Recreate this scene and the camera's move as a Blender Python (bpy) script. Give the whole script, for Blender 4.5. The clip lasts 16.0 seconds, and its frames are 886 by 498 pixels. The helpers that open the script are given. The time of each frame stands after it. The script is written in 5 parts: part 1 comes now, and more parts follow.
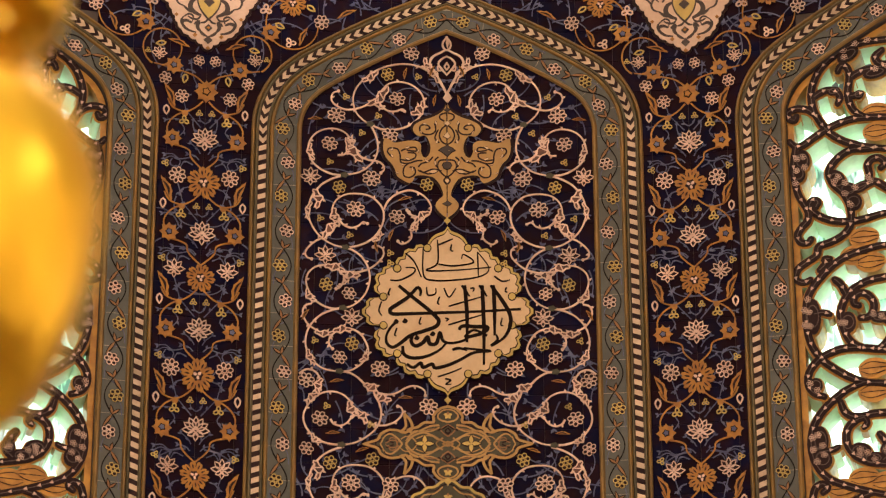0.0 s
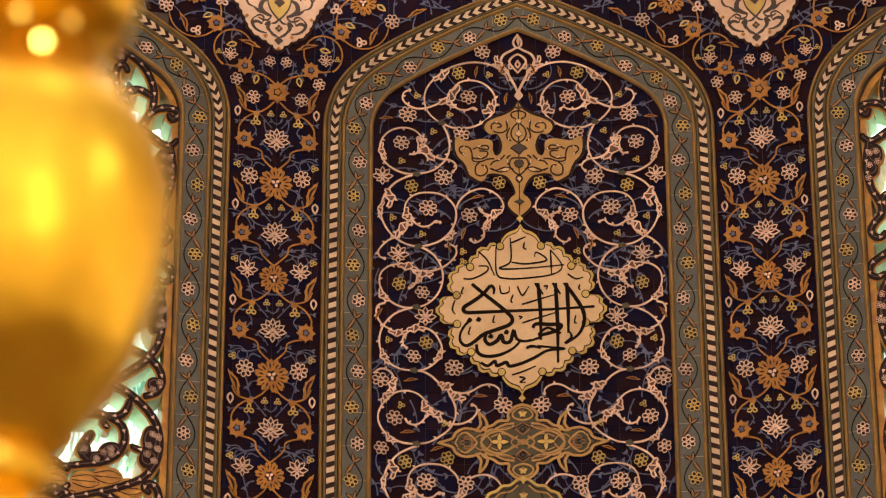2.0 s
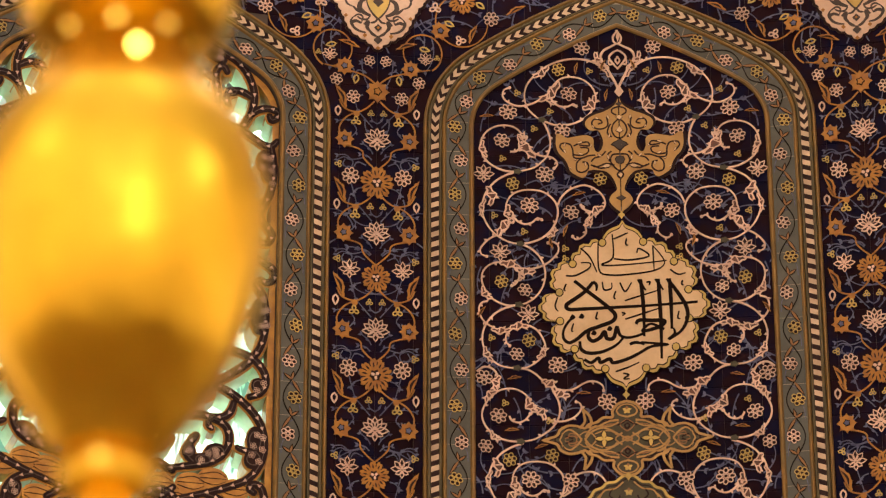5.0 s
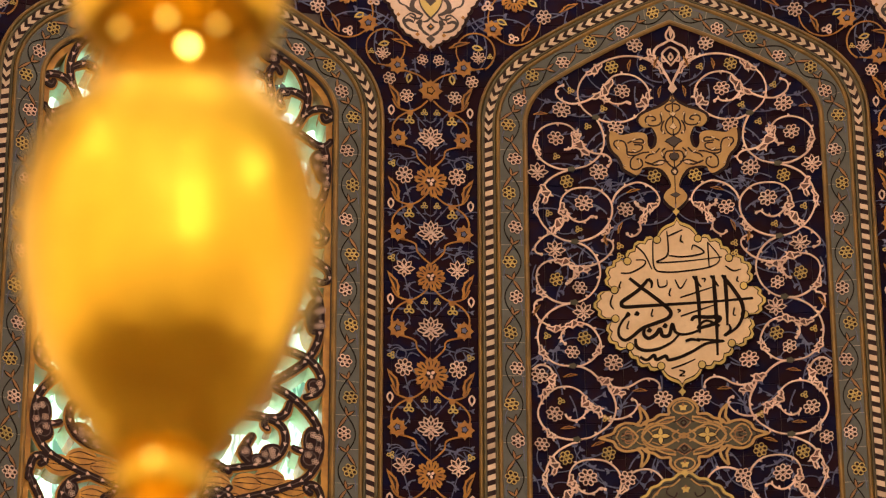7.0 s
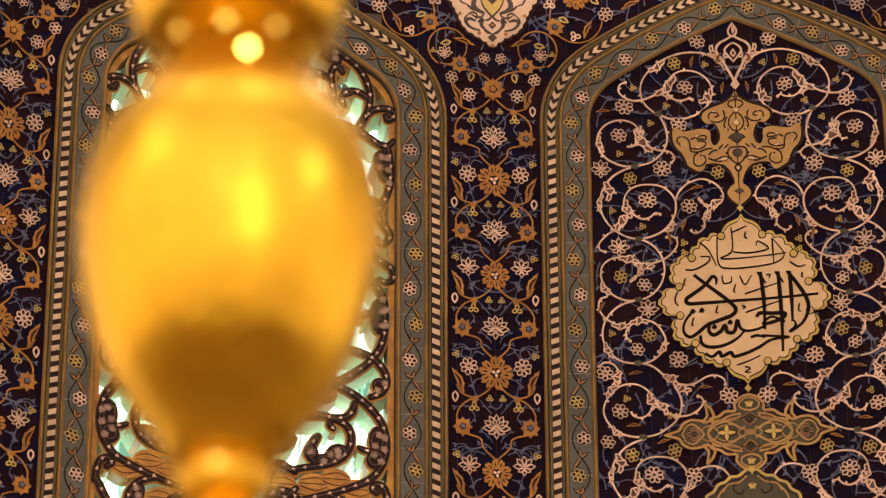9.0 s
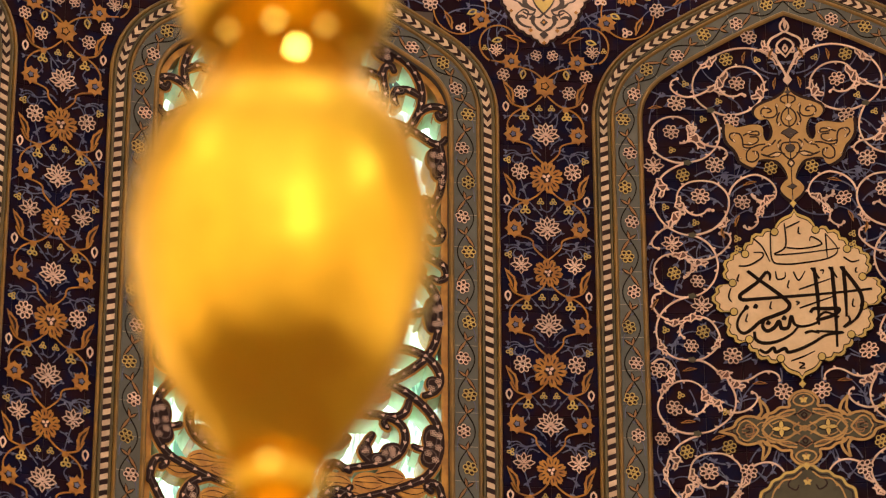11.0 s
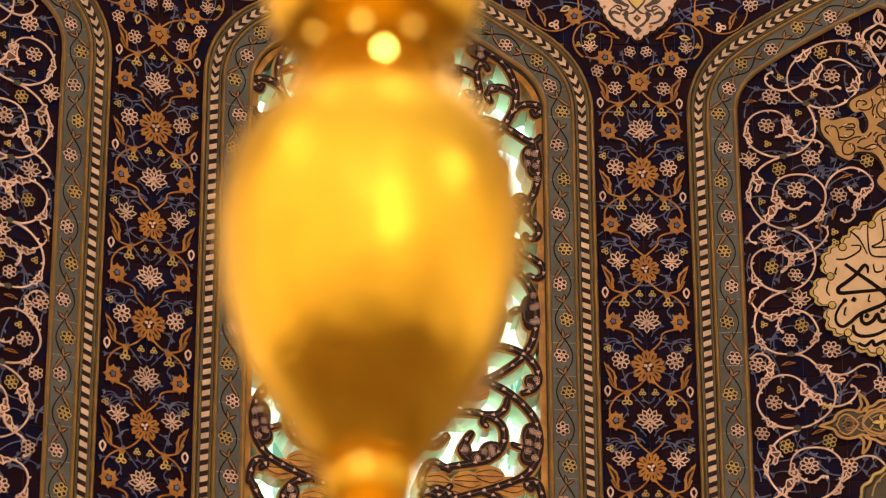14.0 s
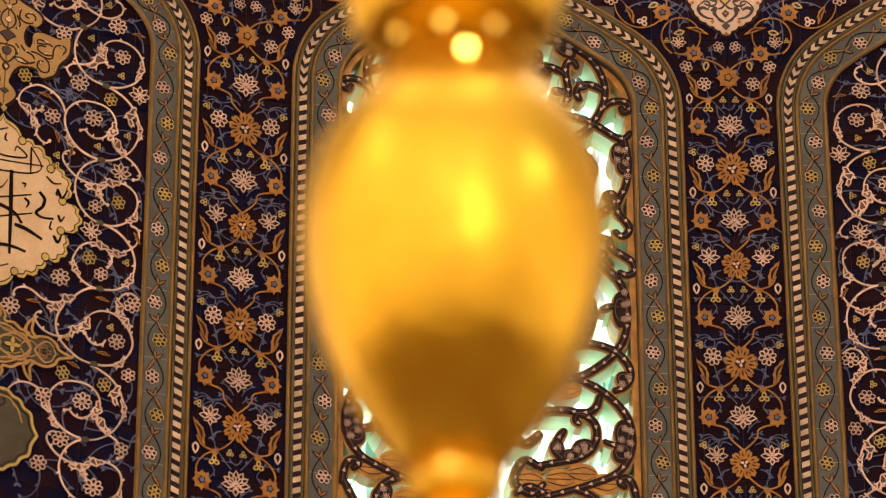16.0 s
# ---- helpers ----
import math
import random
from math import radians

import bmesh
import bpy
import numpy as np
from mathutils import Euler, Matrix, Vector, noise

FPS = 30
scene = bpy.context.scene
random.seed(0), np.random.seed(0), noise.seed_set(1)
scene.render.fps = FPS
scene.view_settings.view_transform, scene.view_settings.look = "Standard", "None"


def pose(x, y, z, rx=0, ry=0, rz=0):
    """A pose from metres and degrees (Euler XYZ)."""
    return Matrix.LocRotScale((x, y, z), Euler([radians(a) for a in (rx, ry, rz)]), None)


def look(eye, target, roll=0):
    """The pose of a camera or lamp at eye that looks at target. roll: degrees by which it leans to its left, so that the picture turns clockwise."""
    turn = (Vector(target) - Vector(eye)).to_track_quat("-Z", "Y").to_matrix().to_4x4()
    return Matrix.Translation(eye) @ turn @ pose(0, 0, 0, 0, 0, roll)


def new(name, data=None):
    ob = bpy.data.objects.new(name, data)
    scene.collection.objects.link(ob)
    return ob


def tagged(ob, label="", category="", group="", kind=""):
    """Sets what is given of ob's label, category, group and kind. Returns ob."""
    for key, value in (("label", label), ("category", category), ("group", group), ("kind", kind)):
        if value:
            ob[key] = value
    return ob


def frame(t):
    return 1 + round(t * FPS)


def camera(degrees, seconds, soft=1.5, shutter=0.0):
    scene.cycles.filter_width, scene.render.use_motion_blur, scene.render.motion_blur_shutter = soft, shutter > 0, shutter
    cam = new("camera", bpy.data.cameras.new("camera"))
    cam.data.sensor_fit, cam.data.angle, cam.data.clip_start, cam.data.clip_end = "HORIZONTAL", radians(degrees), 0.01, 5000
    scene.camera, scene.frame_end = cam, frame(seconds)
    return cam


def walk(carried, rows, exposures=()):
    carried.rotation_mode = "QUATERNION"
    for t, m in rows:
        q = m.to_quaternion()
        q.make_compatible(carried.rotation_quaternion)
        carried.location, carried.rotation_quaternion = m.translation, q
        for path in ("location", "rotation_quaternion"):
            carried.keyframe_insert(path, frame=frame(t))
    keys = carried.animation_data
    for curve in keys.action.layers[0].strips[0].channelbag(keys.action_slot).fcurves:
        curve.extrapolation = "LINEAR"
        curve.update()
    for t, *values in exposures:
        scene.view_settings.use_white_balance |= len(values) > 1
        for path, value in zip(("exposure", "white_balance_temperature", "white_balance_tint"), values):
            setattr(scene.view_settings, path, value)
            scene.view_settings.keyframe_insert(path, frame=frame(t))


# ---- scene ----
# camera: a slow pan from one spot, with a long lens focused on the far wall
cam = camera(12.94, 16.0, soft=1.2)
cam.data.dof.use_dof = True
cam.data.dof.focus_distance = 15.9
cam.data.dof.aperture_fstop = 3.4
EYE = 1.6
ROWS = [
    (0.0, -0.1962, -7.5738, 0.0000, -0.674, 28.634, -0.114),
    (0.5, -0.1954, -7.5719, 0.0014, -0.381, 28.630, -0.151),
    (1.0, -0.1945, -7.5700, 0.0027, -0.049, 28.624, -0.131),
    (1.5, -0.1937, -7.5681, 0.0041, 0.275, 28.618, -0.125),
    (2.0, -0.1929, -7.5662, 0.0055, 0.571, 28.609, -0.141),
    (2.5, -0.1920, -7.5643, 0.0069, 0.895, 28.604, -0.156),
    (3.0, -0.1912, -7.5624, 0.0082, 1.293, 28.595, -0.148),
    (3.5, -0.1903, -7.5606, 0.0096, 1.632, 28.587, -0.162),
    (4.0, -0.1895, -7.5587, 0.0110, 1.836, 28.585, -0.109),
    (6.5, -0.1853, -7.5492, 0.0179, 2.981, 28.555, -0.132),
    (7.0, -0.1845, -7.5473, 0.0192, 3.215, 28.553, -0.127),
    (7.5, -0.1836, -7.5454, 0.0206, 3.468, 28.552, -0.115),
    (8.0, -0.1828, -7.5435, 0.0220, 3.755, 28.546, -0.166),
    (8.5, -0.1820, -7.5416, 0.0234, 4.049, 28.545, -0.186),
    (9.0, -0.1811, -7.5398, 0.0247, 4.325, 28.534, -0.178),
    (11.5, -0.1769, -7.5303, 0.0316, 5.452, 28.495, -0.152),
    (12.0, -0.1761, -7.5284, 0.0330, 5.723, 28.490, -0.159),
    (12.5, -0.1753, -7.5265, 0.0344, 5.987, 28.489, -0.171),
    (13.0, -0.1738, -7.5246, 0.0357, 6.247, 28.485, -0.162),
    (13.5, -0.1716, -7.5227, 0.0371, 6.550, 28.481, -0.175),
    (14.0, -0.1688, -7.5209, 0.0385, 6.885, 28.472, -0.198),
    (14.5, -0.1658, -7.5190, 0.0399, 7.288, 28.470, -0.195),
    (15.0, -0.1631, -7.5171, 0.0412, 7.710, 28.464, -0.149),
    (15.5, -0.1608, -7.5152, 0.0426, 8.082, 28.457, -0.133),
    (16.0, -0.1594, -7.5133, 0.0440, 8.396, 28.449, -0.123),
]
walk(cam, [(t, pose(x, y, EYE + z, 90 + pitch, -roll, yaw)) for t, x, y, z, yaw, pitch, roll in ROWS])

# ---- daylight outside, chandeliers out of view and other added lamps ----
world = bpy.data.worlds.new("sky")
scene.world = world
world.use_nodes = True
wn = world.node_tree.nodes
sky = wn.new("ShaderNodeTexSky")
sky.sky_type, sky.sun_disc, sky.sun_elevation, sky.sun_rotation = "NISHITA", False, radians(50), radians(200)
world.node_tree.links.new(sky.outputs[0], wn["Background"].inputs[0])
wn["Background"].inputs[1].default_value = 0.12

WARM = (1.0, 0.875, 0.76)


def lamp(name, place, power, size, target=None, colour=WARM):
    data = bpy.data.lights.new(name, "AREA" if target else "POINT")
    data.energy, data.color = power, colour
    if target:
        data.shape, data.size = "DISK", size
    else:
        data.shadow_soft_size = size
    ob = new(name, data)
    ob.matrix_world = look(place, target) if target else pose(*place)
    return ob


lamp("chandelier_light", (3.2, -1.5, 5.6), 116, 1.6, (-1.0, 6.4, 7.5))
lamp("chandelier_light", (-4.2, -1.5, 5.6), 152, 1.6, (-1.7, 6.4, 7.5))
# added unseen fill lamps that brighten the walls the vase reflects
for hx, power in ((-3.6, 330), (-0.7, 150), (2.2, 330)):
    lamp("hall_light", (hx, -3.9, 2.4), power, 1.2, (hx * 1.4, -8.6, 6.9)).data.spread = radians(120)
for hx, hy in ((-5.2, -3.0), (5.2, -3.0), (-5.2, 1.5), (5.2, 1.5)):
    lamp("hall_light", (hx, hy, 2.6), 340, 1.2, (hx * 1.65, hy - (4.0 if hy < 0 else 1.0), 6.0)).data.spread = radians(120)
# added unseen fill lamps: a brighter dome for the vase's shoulder to reflect
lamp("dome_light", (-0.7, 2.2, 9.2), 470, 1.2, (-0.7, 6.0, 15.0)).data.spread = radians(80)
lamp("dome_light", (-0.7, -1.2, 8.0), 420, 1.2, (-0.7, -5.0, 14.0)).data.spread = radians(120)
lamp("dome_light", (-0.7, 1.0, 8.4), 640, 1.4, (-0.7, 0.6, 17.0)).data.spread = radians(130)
# unseen bulbs, placed so that highlights fall at chosen spots on the vase
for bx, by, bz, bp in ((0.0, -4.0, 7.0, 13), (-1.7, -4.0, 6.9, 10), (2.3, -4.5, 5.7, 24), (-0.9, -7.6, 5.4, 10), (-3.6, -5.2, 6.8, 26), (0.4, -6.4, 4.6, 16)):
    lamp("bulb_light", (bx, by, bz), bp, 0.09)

# added unseen lamps, each set where a vase disc mirrors it to the camera
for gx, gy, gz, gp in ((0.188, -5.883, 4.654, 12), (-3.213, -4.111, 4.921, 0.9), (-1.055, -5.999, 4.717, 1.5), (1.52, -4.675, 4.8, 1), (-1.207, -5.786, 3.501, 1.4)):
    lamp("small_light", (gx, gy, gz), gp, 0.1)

# ---- materials ----


def material(name, colour, rough=0.4, metal=0.0, second=None, scale=8.0, mixed=0.5, bump=0.0, fine=60.0, vary=0.0, spec=0.5, emit=0.0):
    """Two-scale noise between two colours, with fine relief and a shade of its own for each piece."""
    m = bpy.data.materials.new(name)
    m.use_nodes = True
    nt = m.node_tree
    nodes, link = nt.nodes, nt.links.new
    bsdf = nodes["Principled BSDF"]
    geo = nodes.new("ShaderNodeNewGeometry")
    big, small = nodes.new("ShaderNodeTexNoise"), nodes.new("ShaderNodeTexNoise")
    big.inputs["Scale"].default_value, small.inputs["Scale"].default_value = scale, fine
    big.inputs["Detail"].default_value = 4
    for n in (big, small):
        link(geo.outputs["Position"], n.inputs["Vector"])
    ramp = nodes.new("ShaderNodeMapRange")
    ramp.inputs[1].default_value, ramp.inputs[2].default_value = mixed - 0.1, mixed + 0.1
    link(big.outputs[0], ramp.inputs[0])
    mix = nodes.new("ShaderNodeMix")
    mix.data_type = "RGBA"
    mix.inputs[6].default_value = (*colour, 1)
    mix.inputs[7].default_value = (*(second or [c * 0.82 for c in colour]), 1)
    link(ramp.outputs[0], mix.inputs[0])
    info = nodes.new("ShaderNodeObjectInfo")
    hue = nodes.new("ShaderNodeHueSaturation")
    add = nodes.new("ShaderNodeMath")
    add.operation = "MULTIPLY_ADD"
    add.inputs[1].default_value, add.inputs[2].default_value = vary, 1 - vary / 2
    link(info.outputs["Random"], add.inputs[0])
    grain = nodes.new("ShaderNodeMath")
    grain.operation = "MULTIPLY_ADD"
    grain.inputs[1].default_value, grain.inputs[2].default_value = 0.24, 0.88
    link(small.outputs[0], grain.inputs[0])
    prod = nodes.new("ShaderNodeMath")
    prod.operation = "MULTIPLY"
    link(add.outputs[0], prod.inputs[0]), link(grain.outputs[0], prod.inputs[1])
    link(prod.outputs[0], hue.inputs["Value"])
    link(mix.outputs[2], hue.inputs["Color"])
    link(hue.outputs[0], bsdf.inputs["Base Color"])
    bsdf.inputs["Roughness"].default_value, bsdf.inputs["Metallic"].default_value = rough, metal
    bsdf.inputs["Specular IOR Level"].default_value = spec
    if bump:
        b = nodes.new("ShaderNodeBump")
        b.inputs["Strength"].default_value, b.inputs["Distance"].default_value = bump, 0.004
        link(small.outputs[0], b.inputs["Height"])
        link(b.outputs[0], bsdf.inputs["Normal"])
    if emit:
        link(hue.outputs[0], bsdf.inputs["Emission Color"])
        bsdf.inputs["Emission Strength"].default_value = emit
    return m


NAVY = material("navy_tile", (0.0042, 0.0036, 0.021), 0.5, second=(0.0135, 0.0034, 0.0068), scale=11, mixed=0.47, bump=0.05, vary=0.35, spec=0.05)
GROUT = material("dark_grout", (0.07, 0.05, 0.045), 0.8)
JOINT = material("pale_joint", (0.38, 0.31, 0.25), 0.8)
CREAM = material("cream_tile", (0.61, 0.43, 0.27), 0.4, second=(0.55, 0.37, 0.22), scale=6, vary=0.1)
PINK = material("pink_white_tile", (0.7, 0.49, 0.41), 0.45, second=(0.58, 0.37, 0.29), scale=30, vary=0.3)
ROPE = material("cream_rope_tile", (0.55, 0.4, 0.29), 0.45, second=(0.46, 0.32, 0.22), scale=18, vary=0.3)
ORANGE = material("orange_tile", (0.36, 0.15, 0.013), 0.4, second=(0.27, 0.1, 0.01), scale=25, vary=0.2)
YELLOW = material("yellow_tile", (0.52, 0.36, 0.1), 0.4, vary=0.2)
MAROON = material("maroon_tile", (0.022, 0.007, 0.008), 0.45, vary=0.2, spec=0.15)
BLUE = material("grey_blue_tile", (0.088, 0.098, 0.195), 0.5, second=(0.055, 0.058, 0.14), scale=14)
GREY = material("olive_grey_tile", (0.074, 0.077, 0.071), 0.45, second=(0.06, 0.06, 0.055), scale=9, bump=0.05, vary=0.25)
BLACK = material("black_tile", (0.011, 0.005, 0.004), 0.5, spec=0.05)
LEAFRED = material("dull_red_tile", (0.13, 0.042, 0.028), 0.45, second=(0.05, 0.016, 0.014), scale=40)
PALE = material("pale_pink_tile", (0.6, 0.42, 0.33), 0.45, second=(0.54, 0.36, 0.27), scale=9)
OLIVEGREY = material("dark_olive_tile", (0.062, 0.055, 0.034), 0.45, second=(0.05, 0.042, 0.026), scale=12, spec=0.3)
OCHRE = material("ochre_moulding", (0.22, 0.115, 0.024), 0.45, second=(0.15, 0.085, 0.022), scale=12, bump=0.08, vary=0.2)
OLIVE = material("olive_moulding", (0.1, 0.066, 0.022), 0.45, second=(0.065, 0.048, 0.022), scale=12, bump=0.08, vary=0.2)
TAN = material("tan_gold_tile", (0.4, 0.23, 0.072), 0.4, second=(0.35, 0.19, 0.06), scale=14)
MINT = material("mint_painted_reveal", (0.55, 0.74, 0.52), 0.5, second=(0.5, 0.66, 0.44), scale=10)
BRASS = material("ochre_painted_edge", (0.5, 0.24, 0.04), 0.4, second=(0.36, 0.16, 0.03), scale=20)
PLASTER = material("plaster", (0.5, 0.4, 0.28), 0.8, second=(0.42, 0.33, 0.22), scale=1.2, bump=0.2)
MARBLE = material("floor_marble", (0.18, 0.09, 0.06), 0.35, second=(0.1, 0.055, 0.04), scale=1.5)
GOLD = material("polished_gold", (1.0, 0.655, 0.065), 0.32, 1.0, second=(0.96, 0.6, 0.05), scale=5, bump=0.9, fine=26)
BRIGHT = material("bright_gold", (1.0, 0.74, 0.13), 0.06, 1.0, scale=4, bump=0.0)
# unseen dome toned pale and warm to brighten what the vase reflects
DOME = material("blue_dome_tile", (0.36, 0.33, 0.31), 0.5, second=(0.55, 0.46, 0.32), scale=1.5, spec=0.2)

# ---- geometry helpers: everything on the drum is laid out along its arc (s) and height (z) ----
BAY, COUNT = 2.0, 20
R = BAY * COUNT / (2 * math.pi)


def on_wall(s, z, off=0.0):
    a = s / R
    return ((R - off) * math.sin(a), (R - off) * math.cos(a), z)


def wall_pose(s, z, off=0.0, turn=0.0, size=1.0):
    a = s / R
    m = Matrix(((math.cos(a), 0, -math.sin(a), 0), (-math.sin(a), 0, -math.cos(a), 0), (0, 1, 0, 0), (0, 0, 0, 1)))
    return Matrix.Translation(on_wall(s, z, off)) @ m @ pose(0, 0, 0, 0, 0, turn) @ Matrix.Scale(size, 4)


def mesh_of(name, verts, faces, mats, picks=None, smooth=False):
    me = bpy.data.meshes.new(name)
    me.from_pydata(verts, [], faces)
    for m in mats:
        me.materials.append(m)
    if picks:
        me.polygons.foreach_set("material_index", picks)
    if smooth:
        me.polygons.foreach_set("use_smooth", [True] * len(faces))
    me.update()
    return me


def child(name, me, parent=None, label="", m=None):
    ob = new(name, me)
    if m is not None:
        ob.matrix_world = m
    if parent is not None:
        ob.parent = parent
    if label:
        ob["label"] = label
    return ob


class Shape:
    """Collects relief pieces laid out in (s, z); each is a low slab on the drum."""

    def __init__(self, put=on_wall):
        self.put = put
        self.v, self.f, self.p = [], [], []

    def slab(self, outline, off, thick=0.004, pick=0):
        n, b = len(outline), len(self.v)
        self.v += [self.put(s, z, off) for s, z in outline] + [self.put(s, z, off - thick) for s, z in outline]
        area = sum(outline[i - 1][0] * outline[i][1] - outline[i][0] * outline[i - 1][1] for i in range(n))
        top = list(range(b, b + n))
        self.f.append(top if area > 0 else top[::-1])
        for i in range(n):
            j = (i + 1) % n
            q = [b + i, b + n + i, b + n + j, b + j]
            self.f.append(q if area > 0 else q[::-1])
        self.p += [pick] * (n + 1)

    def strip(self, left, right, off, thick=0.004, pick=0, closed=False, side=None):
        """A band between two lines of as many points."""
        n, b = len(left), len(self.v)
        for k in range(n):
            self.v += [self.put(*left[k], off - thick), self.put(*left[k], off), self.put(*right[k], off), self.put(*right[k], off - thick)]
        for k in range(n if closed else n - 1):
            c, d = b + 4 * k, b + 4 * ((k + 1) % n)
            for i in range(3):
                self.f.append([c + i, c + i + 1, d + i + 1, d + i])
                self.p.append(pick if i == 1 or side is None else side)

    def line(self, pts, width, off, thick=0.004, pick=0, taper=None, closed=False, side=None):
        left, right = [], []
        n = len(pts)
        for k in range(n):
            a, c = (pts[k - 1], pts[(k + 1) % n]) if closed else (pts[max(k - 1, 0)], pts[min(k + 1, n - 1)])
            ds, dz = c[0] - a[0], c[1] - a[1]
            q = math.hypot(ds, dz) or 1
            w = width / 2 * (taper(k / (n - 1)) if taper else 1)
            left.append((pts[k][0] - dz / q * w, pts[k][1] + ds / q * w))
            right.append((pts[k][0] + dz / q * w, pts[k][1] - ds / q * w))
        self.strip(left, right, off, thick, pick, closed, side)

    def star_fill(self, outline, centre, off, pick=0, rings=3):
        """A broad piece that follows the wall's curve, filled from its centre."""
        n, b = len(outline), len(self.v)
        self.v.append(self.put(*centre, off))
        for r in range(1, rings + 1):
            self.v += [self.put(centre[0] + (s - centre[0]) * r / rings, centre[1] + (z - centre[1]) * r / rings, off) for s, z in outline]
        self.v += [self.put(s, z, off - 0.005) for s, z in outline]
        for i in range(n):
            j = (i + 1) % n
            self.f.append([b, b + 1 + i, b + 1 + j])
            for r in range(rings):
                c = b + 1 + r * n
                self.f.append([c + i, c + n + i, c + n + j, c + j])
            self.p += [pick] * (rings + 1)

    def make(self, name, mats, parent=None, label=""):
        return child(name, mesh_of(name, self.v, self.f, mats, self.p), parent, label)


def smooth_path(pts, steps=6, closed=False):
    """A smooth curve through a few points."""
    out, n = [], len(pts)
    for i in range(n if closed else n - 1):
        p = [pts[(i + k) % n] if closed else pts[min(max(i + k, 0), n - 1)] for k in (-1, 0, 1, 2)]
        for k in range(steps):
            t = k / steps
            out.append(tuple(0.5 * (2 * p[1][c] + (p[2][c] - p[0][c]) * t + (2 * p[0][c] - 5 * p[1][c] + 4 * p[2][c] - p[3][c]) * t * t
                                    + (3 * p[1][c] - p[0][c] - 3 * p[2][c] + p[3][c]) * t ** 3) for c in (0, 1)))
    return out if closed else out + [pts[-1]]


# the four-centred arch shared by windows and blind panels: half width 0.60, small haunch, nearly straight rise
LOW, TOP = 7.5, 11.3
H1, R1, A1 = (0.35, 9.745), 0.25, 54
R2 = 2.6
H2 = (H1[0] + (R1 - R2) * math.cos(radians(A1)), H1[1] + (R1 - R2) * math.sin(radians(A1)))


def arch(d, sides=24, bottom=LOW):
    """The right half of the arch's outline, d outside the opening, from the foot to the apex."""
    pts = [(H1[0] + R1 + d, bottom + (H1[1] - bottom) * k / sides) for k in range(sides)]
    pts += [(H1[0] + (R1 + d) * math.cos(radians(A1) * k / 10), H1[1] + (R1 + d) * math.sin(radians(A1) * k / 10)) for k in range(10)]
    end = math.acos(-H2[0] / (R2 + d))
    for k in range(17):
        a = radians(A1) + (end - radians(A1)) * k / 16
        pts.append((H2[0] + (R2 + d) * math.cos(a), H2[1] + (R2 + d) * math.sin(a)))
    return pts


def whole(d, at=0.0, bottom=LOW):
    half = arch(d, bottom=bottom)
    return [(at + s, z) for s, z in half] + [(at - s, z) for s, z in half[-2::-1]]


# ---- the drum: five bays before the camera, the rest plain ----
BAYS = (-4, -2, 0, 2)
WINDOWS = (-2, 2)
bays = {}


def wall_bay(at, opening):
    v, f = [], []

    def grid(face):
        b = len(v)
        n = len(face[0])
        for row in face:
            v.extend(row)
        for i in range(len(face) - 1):
            for j in range(n - 1):
                f.append([b + i * n + j, b + i * n + j + 1, b + (i + 1) * n + j + 1, b + (i + 1) * n + j])

    if opening:
        half = arch(0.0)
        edge = []
        for s, z in half:
            if z < 9.6:
                edge.append((1.0, z))
            else:
                k = (s / 0.6)
                edge.append((min(1.0, 1.7 * k), TOP if 1.7 * k < 1.0 else min(TOP, 9.6 + (1.7 - 1.7 * k) / 0.7 * (TOP - 9.6))))
        for sign in (1, -1):
            rows = [[on_wall(at + sign * (a[0] + (c[0] - a[0]) * k / 4), a[1] + (c[1] - a[1]) * k / 4) for k in range(5)] for a, c in zip(half, edge)]
            grid(rows)
            grid([[on_wall(at + sign * s, z, -0.35 * k) for k in range(2)] for s, z in half])
        grid([[on_wall(at - 1 + 0.2 * k, z) for k in range(11)] for z in (LOW - 0.4, LOW)])
        grid([[on_wall(at - 0.6 + 0.2 * k, LOW, -0.35 * j) for k in range(7)] for j in range(2)])
    else:
        grid([[on_wall(at - 1 + 0.1 * k, z) for k in range(21)] for z in (LOW - 0.4, LOW, TOP)])
    return mesh_of("wall_bay", v, f, [GROUT])


for i, at in enumerate(BAYS):
    bays[at] = tagged(child("wall_bay_%d" % (i + 1), wall_bay(at, at in WINDOWS)), "curved drum wall clad in dark navy floral tiles", "wall", kind="structure")

# the plain rest of the drum, the dome above, the hall below
v, f = [], []
N = 64
for k in range(N + 1):
    s = 3.0 + (BAY * COUNT - 8.0) * k / N
    v += [on_wall(s, LOW - 0.4), on_wall(s, TOP)]
f = [[2 * k, 2 * k + 1, 2 * k + 3, 2 * k + 2] for k in range(N)]
tagged(child("wall_drum", mesh_of("wall_drum", v, f, [DOME])), "pale warm-toned rest of the round drum", "wall", kind="structure")
v, f = [], []
for j in range(13):
    a = math.pi / 2 * j / 12
    for k in range(48):
        b = 2 * math.pi * k / 48
        v.append((R * math.cos(a) * math.sin(b), R * math.cos(a) * math.cos(b), TOP + 6.0 * math.sin(a)))
f = [[j * 48 + k, j * 48 + (k + 1) % 48, (j + 1) * 48 + (k + 1) % 48, (j + 1) * 48 + k] for j in range(12) for k in range(48)]
tagged(child("ceiling", mesh_of("ceiling", v, f, [DOME], smooth=True)), "pale warm-toned dome above the drum", "ceiling", kind="structure")
HALF = 8.6
v = [(R * math.sin(2 * math.pi * k / 48), R * math.cos(2 * math.pi * k / 48), LOW - 0.4) for k in range(48)]
